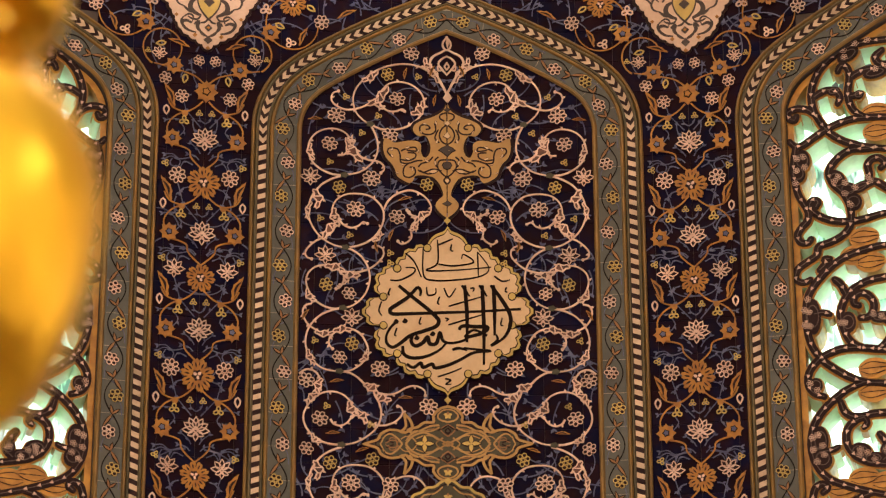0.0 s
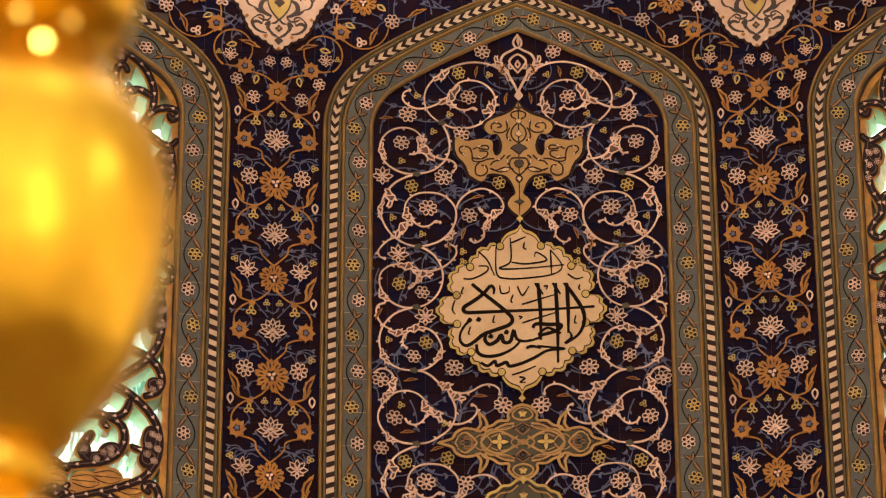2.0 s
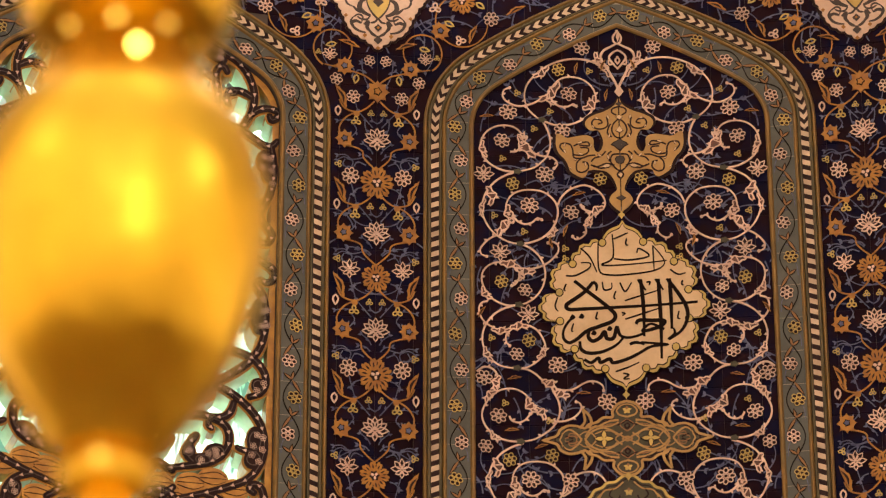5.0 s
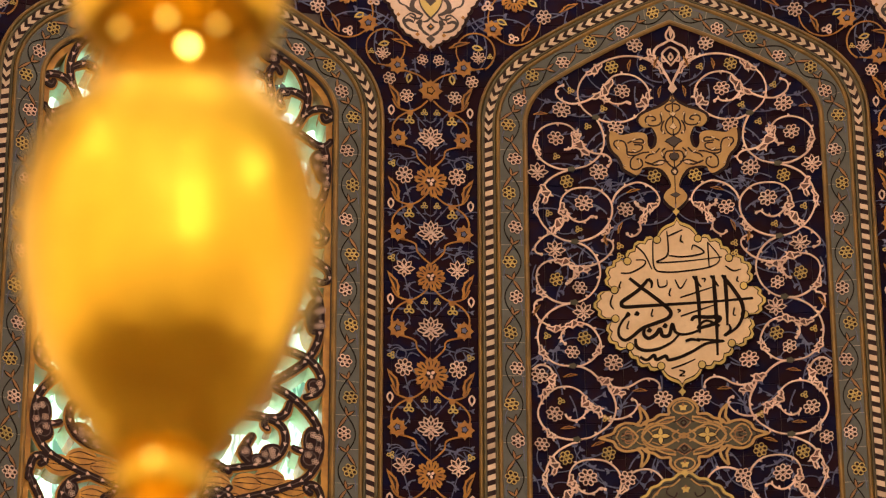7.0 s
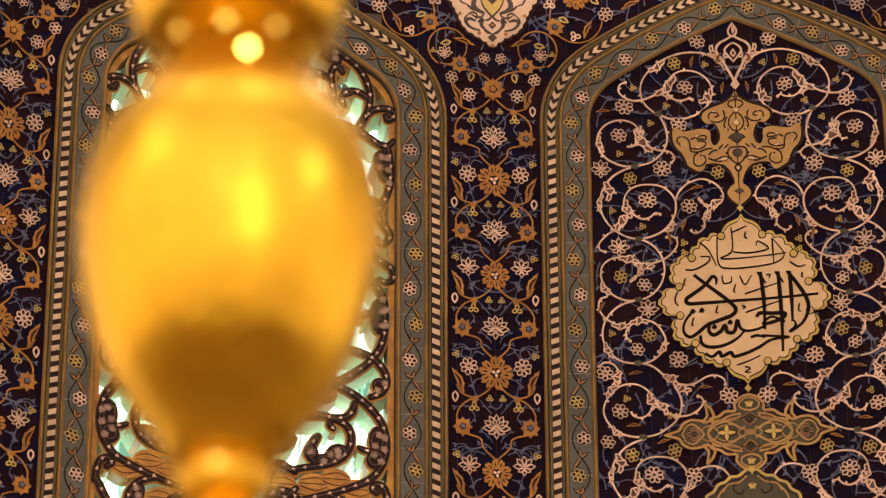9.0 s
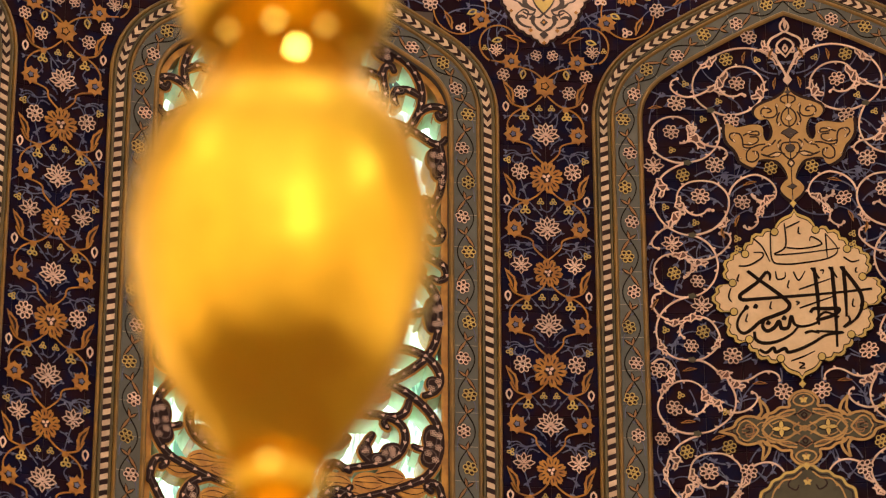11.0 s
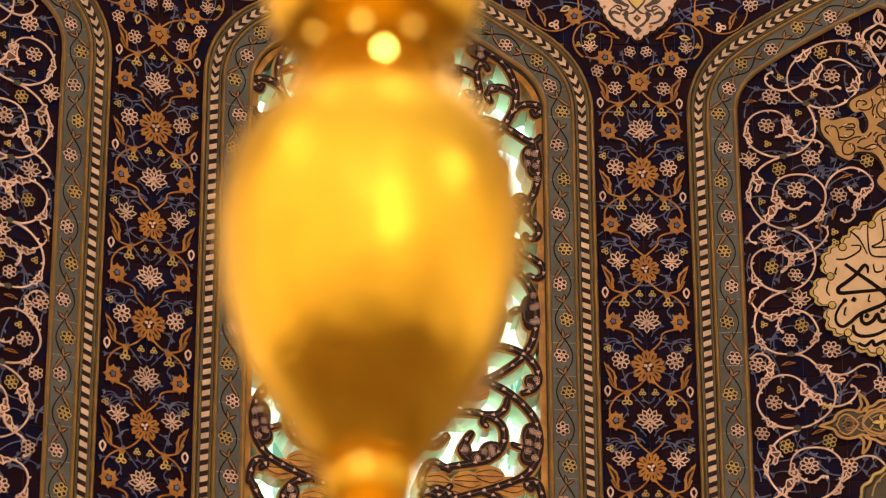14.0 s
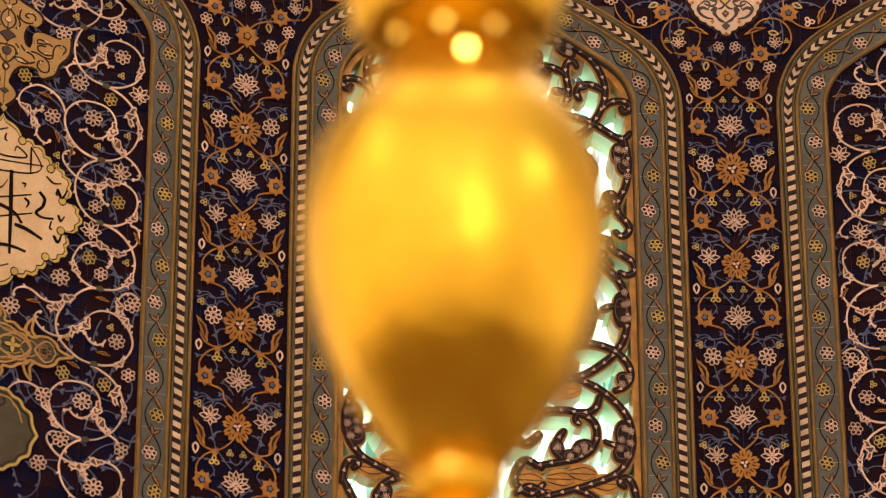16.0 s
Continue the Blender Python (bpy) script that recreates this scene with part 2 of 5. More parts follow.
for k in range(48):
    a = 2 * math.pi * k / 48
    q = HALF / max(abs(math.sin(a)), abs(math.cos(a)))
    v.append((q * math.sin(a), q * math.cos(a), LOW - 0.4))
f = [[k, (k + 1) % 48, 48 + (k + 1) % 48, 48 + k] for k in range(48)]
tagged(child("ceiling_ring", mesh_of("ceiling_ring", v, f, [PLASTER])), "flat plastered ceiling round the drum's foot", "ceiling", kind="structure")


def box_mesh(name, lo, hi, mat, bevel=0.0):
    bm = bmesh.new()
    bmesh.ops.create_cube(bm, size=1)
    for p in bm.verts:
        p.co = [lo[c] + (p.co[c] + 0.5) * (hi[c] - lo[c]) for c in range(3)]
    if bevel:
        bmesh.ops.bevel(bm, geom=bm.edges[:], offset=bevel, segments=2, affect="EDGES")
    me = bpy.data.meshes.new(name)
    bm.to_mesh(me)
    bm.free()
    me.materials.append(mat)
    return me


tagged(child("floor", box_mesh("floor", (-HALF, -HALF, -0.2), (HALF, HALF, 0), MARBLE)), "dark polished marble floor", "floor", kind="structure")
for name, lo, hi in (("wall_north", (-HALF, HALF, 0), (HALF, HALF + 0.3, LOW - 0.4)), ("wall_south", (-HALF, -HALF - 0.3, 0), (HALF, -HALF, LOW - 0.4)),
                     ("wall_east", (HALF, -HALF, 0), (HALF + 0.3, HALF, LOW - 0.4)), ("wall_west", (-HALF - 0.3, -HALF, 0), (-HALF, HALF, LOW - 0.4))):
    tagged(child(name, box_mesh(name, lo, hi, PLASTER)), "plain plastered wall of the hall", "wall", kind="structure")

# ---- arch borders: mouldings, tile band and slanting rope courses ----


def arch_border(at):
    top = tagged(new("arch_border"), "pointed arch border of grey flowered tiles between ochre mouldings", "arch border", "arch borders")

    def moulding(name, d0, d1, off, mat):
        sh = Shape()
        m0, m1 = d0 + (d1 - d0) * 0.3, d0 + (d1 - d0) * 0.7
        lines = [whole(d, at) for d in (d0, m0, m1, d1)]
        offs = (off - 0.008, off, off, off - 0.008)
        n = len(lines[0])
        for ln, o in zip(lines, offs):
            sh.v += [on_wall(s, z, o) for s, z in ln]
        for r in range(3):
            for k in range(n - 1):
                sh.f.append([r * n + k, r * n + k + 1, (r + 1) * n + k + 1, (r + 1) * n + k])
                sh.p.append(0)
        return sh.make(name, [mat], top)

    moulding("inner_moulding", 0.0, 0.021, 0.022, OCHRE)
    moulding("middle_moulding", 0.114, 0.131, 0.022, OCHRE)
    moulding("dark_moulding", 0.131, 0.145, 0.016, OLIVE)
    moulding("outer_moulding", 0.177, 0.193, 0.022, OLIVE)
    moulding("outer_moulding", 0.193, 0.209, 0.024, OCHRE)
    # pieces along the arch
    lo, hi, c0, c1 = (whole(d, at) for d in (0.021, 0.114, 0.145, 0.177))
    run = [0.0]
    for k in range(1, len(lo)):
        run.append(run[-1] + math.dist(c0[k], c0[k - 1]))

    def along(line, q):
        q = min(max(q, 0), run[-1] - 1e-6)
        k = max(i for i in range(len(run) - 1) if run[i] <= q)
        t = (q - run[k]) / (run[k + 1] - run[k])
        return tuple(line[k][c] + (line[k + 1][c] - line[k][c]) * t for c in (0, 1))

    bed = Shape()
    bed.strip(lo, hi, 0.0118)
    bed.make("band_bed", [JOINT], top)
    q, joint = 0.0, 0.0009
    while q < run[-1]:
        sh = Shape()
        ks = [q + joint + (0.148 - 2 * joint) * k / 3 for k in range(4)]
        sh.strip([along(lo, k) for k in ks], [along(hi, k) for k in ks], 0.013)
        sh.make("band_tile", [GREY], top)
        q += 0.148
    q, period, mid = 0.0, 0.0455, run[-1] / 2
    count = round(run[-1] / period)
    period = run[-1] / count
    for k in range(2 * count):
        q = k * period / 2
        sh = Shape()
        z = along(c0, q)[1]
        lean = 0.012 if z < 9.7 else 0.02
        way = 1 if q < mid else -1
        half = [tuple((a + b) / 2 for a, b in zip(along(c0, r), along(c1, r))) for r in (q, q + period / 2)]
        tip = [along(c0, q), along(c0, q + period / 2)]
        end = [along(c1, q - way * lean * (0.5 if z > 9.7 else 1)), along(c1, q + period / 2 - way * lean * (0.5 if z > 9.7 else 1))]
        if z > 9.7:
            half = [tuple((a + b) / 2 for a, b in zip(along(c0, r), along(c1, r))) for r in (q - way * lean, q + period / 2 - way * lean)]
            end = [along(c1, q), along(c1, q + period / 2)]
        else:
            half = [tuple((a + b) / 2 for a, b in zip(x, y)) for x, y in zip(tip, end)]
        sh.strip([tip[0], half[0], end[0]], [tip[1], half[1], end[1]], 0.016 if k % 2 else 0.015)
        sh.make("rope_piece", [ROPE if k % 2 else MAROON], top)
    return top, along, lo, hi, run


borders = {at: arch_border(at) for at in BAYS}

# ---- the gilded vase ----


def lathe(name, profile, mat, at, turns=64):
    v, f = [], []
    for r, z in profile:
        v += [(at[0] + r * math.cos(2 * math.pi * k / turns), at[1] + r * math.sin(2 * math.pi * k / turns), at[2] + z) for k in range(turns)]
    for j in range(len(profile) - 1):
        for k in range(turns):
            f.append([j * turns + k, j * turns + (k + 1) % turns, (j + 1) * turns + (k + 1) % turns, (j + 1) * turns + k])
    return mesh_of(name, v, f, [mat], smooth=True)


VX, VY, VZ = -0.7495, -3.37, 3.4915
vase = tagged(new("vase"), "polished gilded vase with flared mouth on a knopped foot", "vase")
vase.matrix_world = pose(VX, VY, VZ)
PX, PZ = 0.000755, 0.00085


def turned_profile(*pairs):
    """Profile fitted to the outline in view pixels (height down, half width) to radius and height."""
    return smooth_path([(PX * w, 0.69 - PZ * (y - 118)) for y, w in pairs], 4)


child("body", lathe("body", turned_profile((786, 30), (785, 74), (768, 92), (735, 118), (690, 152), (640, 187), (580, 214), (520, 232), (470, 242), (420, 247), (375, 246), (330, 238), (285, 223), (245, 198), (215, 169), (190, 147), (160, 124), (135, 107), (112, 94)), GOLD, (0, 0, 0)), vase)
child("mouth", lathe("mouth", turned_profile((112, 91), (107, 95), (100, 114), (90, 140), (76, 160), (50, 172), (0, 184), (-60, 194), (-110, 205), (-112, 196), (-60, 184)), GOLD, (0, 0, 0)), vase)
child("knop", lathe("knop", turned_profile((848, 38), (842, 54), (828, 70), (808, 76), (792, 66), (784, 46)), GOLD, (0, 0, 0)), vase)
child("foot", lathe("foot", turned_profile((985, 150), (965, 146), (950, 90), (935, 52), (918, 54), (895, 64), (870, 60), (852, 46), (845, 34)), GOLD, (0, 0, 0)), vase)


def glint_row(z, reach, size, count, first):
    """Flat polished discs added round the neck as camera glints, leaning down slightly."""
    sh = Shape(lambda s, t, off=0.0: (s, t, off))
    sh.slab([(size * math.cos(math.pi * k / 4), size * math.sin(math.pi * k / 4)) for k in range(8)], 0.0, 0.01)
    me = mesh_of("stud", sh.v, sh.f, [BRIGHT])
    for k in range(count):
        a, lean = radians(first + 360 / count * k), radians(-10 if z > 0.3 else -14)
        out = Vector((math.cos(a) * math.cos(lean), math.sin(a) * math.cos(lean), math.sin(lean)))
        side = Vector((-math.sin(a), math.cos(a), 0))
        m = Matrix((side, out.cross(side), out)).transposed().to_4x4()
        ob = child("stud", me, None, m=Matrix.Translation((VX + reach * math.cos(a), VY + reach * math.sin(a), VZ + z)) @ m)
        ob.parent = vase
        ob.matrix_parent_inverse = Matrix.Translation((-VX, -VY, -VZ))


# added glint discs; heights and angles fit the camera's view
glint_row(0.637, 0.116, 0.0065, 5, -75.4)
glint_row(0.684, 0.104, 0.006, 10, -90)
glint_row(0.103, 0.062, 0.006, 4, -92)
tagged(child("plinth", box_mesh("plinth", (VX - 0.2, VY - 0.2, 0), (VX + 0.2, VY + 0.2, VZ + 0.69 - 0.00085 * 867), PLASTER, 0.01)), "plain square plinth under the gilded vase", "plinth")

# ---- motifs of the tile mosaic: small flat slabs, each drawn once in its own plane ----


def flat(s, z, off=0.0):
    return (s, z * 1.1, off)


def ellipse(cx, cy, rx, ry, turn=0.0, n=10):
    c, d = math.cos(turn), math.sin(turn)
    return [(cx + rx * math.cos(a) * c - ry * math.sin(a) * d, cy + rx * math.cos(a) * d + ry * math.sin(a) * c) for a in (2 * math.pi * k / n for k in range(n))]


def petal(cx, cy, length, width, turn, n=5):
    """A pointed petal from (cx, cy) outwards."""
    side = [(length * k / n, width / 2 * math.sin(math.pi * (k / n) ** 0.8)) for k in range(n + 1)]
    pts = side + [(x, -y) for x, y in side[-2:0:-1]]
    c, d = math.cos(turn), math.sin(turn)
    return [(cx + x * c - y * d, cy + x * d + y * c) for x, y in pts]


def lobed(r, lobes, depth, n=None, sharp=1.0):
    n = n or lobes * 4
    return [(q * math.cos(a), q * math.sin(a)) for a, q in ((2 * math.pi * k / n, r * (1 - depth * abs(math.sin(lobes * math.pi * k / n)) ** sharp)) for k in range(n))]


def rosette_mesh(petals, r, line_mat, name="rosette"):
    """A ring of round hollow petals about a hollow heart."""
    sh = Shape(flat)
    sh.slab(lobed(r * 0.97, petals, 0.14, petals * 6), 0.002, 0.002, 1)
    wide = min(0.36, 0.86 * math.sin(math.pi / petals) * 0.72) * r
    for k in range(petals):
        a = 2 * math.pi * (k + 0.25) / petals
        sh.line(ellipse(0.66 * r * math.cos(a), 0.66 * r * math.sin(a), 0.31 * r, wide, a, 10), 0.105 * r, 0.004 + 0.0003 * (k % 2), 0.003, 0, closed=True)
    sh.line(ellipse(0, 0, 0.24 * r, 0.24 * r, 0, 8), 0.1 * r, 0.005, 0.003, 0, closed=True)
    return mesh_of(name, sh.v, sh.f, [line_mat, MAROON], sh.p)


def lotus_mesh(r, name="lotus", spread=7):
    sh = Shape(flat)
    sh.slab([(0.8 * x, 0.85 * y) for x, y in lobed(r, 9, 0.1)], 0.002, 0.002, 1)
    for k in range(spread):
        a = radians(90 + (k - (spread - 1) / 2) * 210 / spread)
        sh.line(petal(0.12 * r * math.cos(a), -0.15 * r + 0.12 * r * math.sin(a), 0.97 * r, 0.5 * r, a), 0.088 * r, 0.004 + 0.0004 * (k % 2), 0.003, 0, closed=True)
    for a in (205, 335, 270):
        sh.line(petal(0, -0.3 * r, 0.7 * r, 0.4 * r, radians(a)), 0.09 * r, 0.005, 0.003, 0, closed=True)
    sh.slab(ellipse(0, 0.0, 0.12 * r, 0.16 * r), 0.006, 0.003, 0)
    return mesh_of(name, sh.v, sh.f, [PINK, MAROON], sh.p)


def bloom_mesh(r):
    """A jagged orange blossom: ten notched petals, dark slits between them and a pale heart."""
    sh = Shape(flat)
    ring = []
    for k in range(10):
        for f, q in ((0.0, 0.74), (0.2, 0.93), (0.36, 1.0), (0.5, 0.9), (0.64, 1.0), (0.8, 0.93)):
            a = 2 * math.pi * (k + f) / 10
            q *= 1.0 + 0.07 * math.cos(5 * a)
            ring.append((q * r * math.cos(a), q * r * math.sin(a)))
    sh.slab(ring, 0.003, 0.003, 0)
    for k in range(10):
        a = 2 * math.pi * (k + 0.5) / 10
        sh.slab(petal(0.46 * r * math.cos(a), 0.46 * r * math.sin(a), 0.34 * r, 0.1 * r, a, 3), 0.005, 0.002, 1)
        a = 2 * math.pi * k / 10
        sh.slab(petal(0.56 * r * math.cos(a), 0.56 * r * math.sin(a), 0.3 * r, 0.06 * r, a, 3), 0.005, 0.002, 1)
    sh.slab(lobed(0.36 * r, 6, 0.25, 36), 0.005, 0.002, 1)
    for k in range(3):
        a = 2 * math.pi * k / 3 + 0.52
        sh.slab(ellipse(0.15 * r * math.cos(a), 0.15 * r * math.sin(a), 0.12 * r, 0.09 * r, a, 7), 0.007, 0.002, 2)
    return mesh_of("bloom", sh.v, sh.f, [ORANGE, MAROON, PINK], sh.p)


def star_mesh(r, core):
    sh = Shape(flat)
    sh.slab(lobed(r, 8, 0.27, 64, 0.8), 0.003, 0.003, 0)
    sh.slab(lobed(0.4 * r, 5, 0.3, 30), 0.005, 0.002, 1)
    sh.slab(lobed(0.28 * r, 5, 0.3, 30), 0.007, 0.002, 2)
    return mesh_of("star_flower", sh.v, sh.f, [ORANGE, BLACK, core], sh.p)


def trefoil_mesh(r, mat, name="bud"):
    sh = Shape(flat)
    for a in (90, 205, 335):
        sh.line(ellipse(0.5 * r * math.cos(radians(a)), 0.5 * r * math.sin(radians(a)), 0.42 * r, 0.34 * r, radians(a), 8), 0.24 * r, 0.004, 0.003, 0, closed=True)
    return mesh_of(name, sh.v, sh.f, [mat], sh.p)


def drop_mesh(r, mat, name="drop"):
    sh = Shape(flat)
    sh.line(petal(0, r, 2 * r, 1.1 * r, radians(-90)), 0.34 * r, 0.004, 0.003, 0, closed=True)
    return mesh_of(name, sh.v, sh.f, [mat], sh.p)


def leaf_mesh(r, mat, inner, name="leaf"):
    """A bent half-leaf with a slit and a toothed back."""
    sh = Shape(flat)
    spine = [(r * (2 * k / 12 - 1), 0.3 * r * math.sin(math.pi * k / 12) ** 1.3) for k in range(13)]
    inner_edge = [(x, 0.25 * y - 0.16 * r * math.sin(math.pi * k / 12)) for k, (x, y) in enumerate(spine)]
    sh.slab(inner_edge + [(x, y + (0.05 * r if k % 3 == 1 else 0)) for k, (x, y) in enumerate(spine)][-2:0:-1], 0.003, 0.003, 0)
    slit = [(x * 0.6, y * 0.45 - 0.02 * r) for x, y in spine]
    sh.line(slit, 0.13 * r, 0.005, 0.002, 1, taper=lambda t: 0.1 + math.sin(math.pi * t))
    return mesh_of(name, sh.v, sh.f, [mat, inner], sh.p)


ROSE6, ROSE7, ROSE8 = (rosette_mesh(n, r, PINK) for n, r in ((6, 0.028), (7, 0.032), (8, 0.036)))
GOLDROSE = rosette_mesh(6, 0.028, YELLOW)
BANDROSE, BANDGOLD = rosette_mesh(6, 0.028, PINK), rosette_mesh(6, 0.028, YELLOW)
LOTUS, SMALL_LOTUS = lotus_mesh(0.05), lotus_mesh(0.04, spread=5)
BLOOM = bloom_mesh(0.057)
STAR, DARKSTAR = star_mesh(0.04, BLUE), star_mesh(0.05, ORANGE)
BUD, PALEBUD = trefoil_mesh(0.022, YELLOW), trefoil_mesh(0.024, PINK)
DROP, GOLDDROP = drop_mesh(0.02, PINK), drop_mesh(0.019, YELLOW)
LEAF, THORN = leaf_mesh(0.048, ORANGE, MAROON), leaf_mesh(0.03, ORANGE, MAROON)


def put(me, s, z, parent, turn=0.0, off=0.014, size=1.0):
    ob = child(me.name.split(".")[0], me, None, m=wall_pose(s, z, off, turn, size))
    ob.parent = parent
    return ob


def arc(cs, cz, r0, a0, sweep, r1=None, tall=1.12, n=None):
    """A spiral run: centre, first radius, first angle and sweep in degrees, last radius."""
    r1 = r0 if r1 is None else r1
    n = n or max(8, int(abs(sweep) / 11))
    return [(cs + (r0 + (r1 - r0) * k / n) * math.cos(radians(a0 + sweep * k / n)), cz + tall * (r0 + (r1 - r0) * k / n) * math.sin(radians(a0 + sweep * k / n))) for k in range(n + 1)]


def view_to_wall(x, y):
    """From pixels of the opening camera view (x across, y down, panel's axis at x 792) to arc length and height on the
    drum.
    """
    u, w = (x - 792) / 1000, (y - 441) / 1000
    s = 0.0017 + 2.2972 * u - 0.0036 * w - 0.1801 * u * w - 0.0184 * u ** 3 + 0.0142 * u * w * w
    z = 9.2129 + 0.0133 * u - 2.6173 * w - 0.2252 * u * u - 0.0058 * u * w + 0.2027 * w * w + 0.1134 * u * u * w - 0.0159 * w ** 3
    return s, z


def tendrils(area, count, seed, mirror=True):
    """Thin grey-blue stems that wander over the ground, with small leaves."""
    rng = random.Random(seed)
    sh = Shape()
    for _ in range(count):
        s, z = area(rng)
        a, bend = rng.uniform(0, 2 * math.pi), rng.choice((-1, 1)) * rng.uniform(3, 9)
        pts, step = [(s, z)], 0.014
        for k in range(rng.randint(8, 14)):
            s, z = s + step * math.cos(a), z + step * math.sin(a)
            a += bend * step
            bend *= 1.06
            pts.append((s, z))
        sh.line(pts, 0.0046, 0.0095, 0.003, 0, taper=lambda t: 1.2 - 0.6 * t)
        for k, turn in ((4, 0.7), (len(pts) - 2, -0.5), (len(pts) - 2, 0.9)):
            b = math.atan2(pts[k][1] - pts[k - 1][1], pts[k][0] - pts[k - 1][0]) + turn * (1 if bend > 0 else -1)
            sh.slab(petal(pts[k][0], pts[k][1], 0.021, 0.0095, b, 4), 0.0105, 0.003, 0)
    if mirror:
        other = Shape()
        other.v, other.f, other.p = [(-p[0], p[1], p[2]) for p in sh.v], [q[::-1] for q in sh.f], sh.p
        b = len(sh.v)
        sh.v, sh.f, sh.p = sh.v + other.v, sh.f + [[b + i for i in q] for q in other.f], sh.p + other.p
    return sh


def turned(sh, at):
    """Moves a drawn shape round the drum by an arc length."""
    c, d = math.cos(at / R), math.sin(at / R)
    sh.v = [(x * c + y * d, -x * d + y * c, z) for x, y, z in sh.v]
    return sh


# ---- flower strips between the arches and the spandrels over them ----
PERIOD = 0.439


def flower_strip(at):
    top = tagged(new("flower_strip"), "upright strip of orange blossoms and white lotuses on navy tiles", "tile strip", "flower strips")
    def stem(run, width, off, thick=0.004, taper=None):
        sh = Shape()
        sh.line(run, width, off, thick, taper=taper)
        return sh.make("stem", [ORANGE], top)

    blue = tendrils(lambda g: (g.uniform(0, 0.175), g.uniform(7.8, 9.95)), 8, 5)
    turned(blue, at).make("tendril_tracery", [BLUE], top)["kind"] = "stuff"

    def both(me, ds, z, turn=0.0, size=1.0):
        put(me, at + ds, z, top, turn, size=size)
        flipped = put(me, at - ds, z, top, -turn, size=size)
        flipped.matrix_world = flipped.matrix_world @ Matrix.Diagonal((-1, 1, 1, 1))

    for k in range(-1, 5):
        z = 9.462 - PERIOD * k
        if k >= 0:
            put(BLOOM, at, z, top, 9, size=(1.2, 1.03)[k % 2])
            put(LOTUS, at, z + 0.206, top)
            both((ROSE8, SMALL_LOTUS)[k % 2], 0.108, z + 0.028 + 0.01 * (k % 2))
            both(BUD, 0.158, z + 0.08, 30, 0.75)
        both(LEAF, 0.152, z - 0.038, 68, 1.3)
        both(DROP, 0.163, z - 0.108)
        both(BUD, 0.088, z - 0.152)
        both(BUD, 0.026, z - 0.112, 0, 0.7)
        both(STAR, 0.134, z - 0.238)
        for g in (1, -1):
            def q(pts):
                return smooth_path([(at + g * a, z + b) for a, b in pts], 5)
            stem(q([(0.012, -0.05), (0.045, -0.085), (0.085, -0.105), (0.135, -0.09), (0.158, -0.05)]), 0.0062, 0.0125, 0.004)
            stem(q([(0.085, -0.105), (0.13, -0.135), (0.156, -0.18), (0.15, -0.225)]), 0.0062, 0.0128, 0.004)
            stem(q([(0.13, -0.265), (0.085, -0.275), (0.06, -0.29), (0.055, -0.318), (0.035, -0.345), (0.0, -0.378)]), 0.0062, 0.0122, 0.004)
            tip = Shape()
            tip.slab(petal(at + g * 0.085, z - 0.1, 0.032, 0.028, radians(-90), 3), 0.0135, 0.004)
            tip.make("stem_leaf", [ORANGE], top)
    blue = Shape()
    for k in range(-1, 5):
        z = 9.462 - PERIOD * k
        for g in (1, -1):
            for pts in (((0.055, -0.318), (0.1, -0.33), (0.13, -0.31), (0.165, -0.315)), ((0.016, -0.3), (0.03, -0.275), (0.06, -0.25)), ((0.105, 0.0), (0.092, -0.05), (0.08, -0.1)), ((0.09, -0.15), (0.12, -0.143), (0.17, -0.152)),
                        ((0.018, -0.175), (0.05, -0.135), (0.078, -0.1)), ((0.1, -0.16), (0.084, -0.19), (0.105, -0.222), (0.112, -0.21)), ((0.108, 0.065), (0.098, 0.1), (0.135, 0.118), (0.165, 0.1)), ((0.045, 0.085), (0.08, 0.098), (0.1, 0.06)),
                        ((0.0, -0.155), (0.02, -0.14), (0.026, -0.115)), ((0.06, -0.02), (0.085, -0.03), (0.1, -0.055)), ((0.02, 0.11), (0.04, 0.13), (0.07, 0.135)), ((0.13, -0.33), (0.14, -0.355), (0.12, -0.37))):
                run = smooth_path([(at + g * a, z + c) for a, c in pts], 4)
                blue.line(run, 0.0042, 0.0098, 0.003, 0, taper=lambda t: 1.1 - 0.4 * t)
                for q in (0.45, 0.98):
                    i = int(q * (len(run) - 1))
                    d = math.atan2(run[i][1] - run[i - 1][1], run[i][0] - run[i - 1][0])
                    for turn in ((0.6,) if q < 0.9 else (0.7, -0.5)):
                        blue.slab(petal(run[i][0], run[i][1], 0.017, 0.0085, d + turn, 3), 0.0106, 0.003, 0)
    blue.make("tendril_tracery", [BLUE], top)["kind"] = "stuff"
    # spandrel: crossing scrolls round the foot of the pale medallion
    z = 9.895
    put(DARKSTAR, at, z, top)
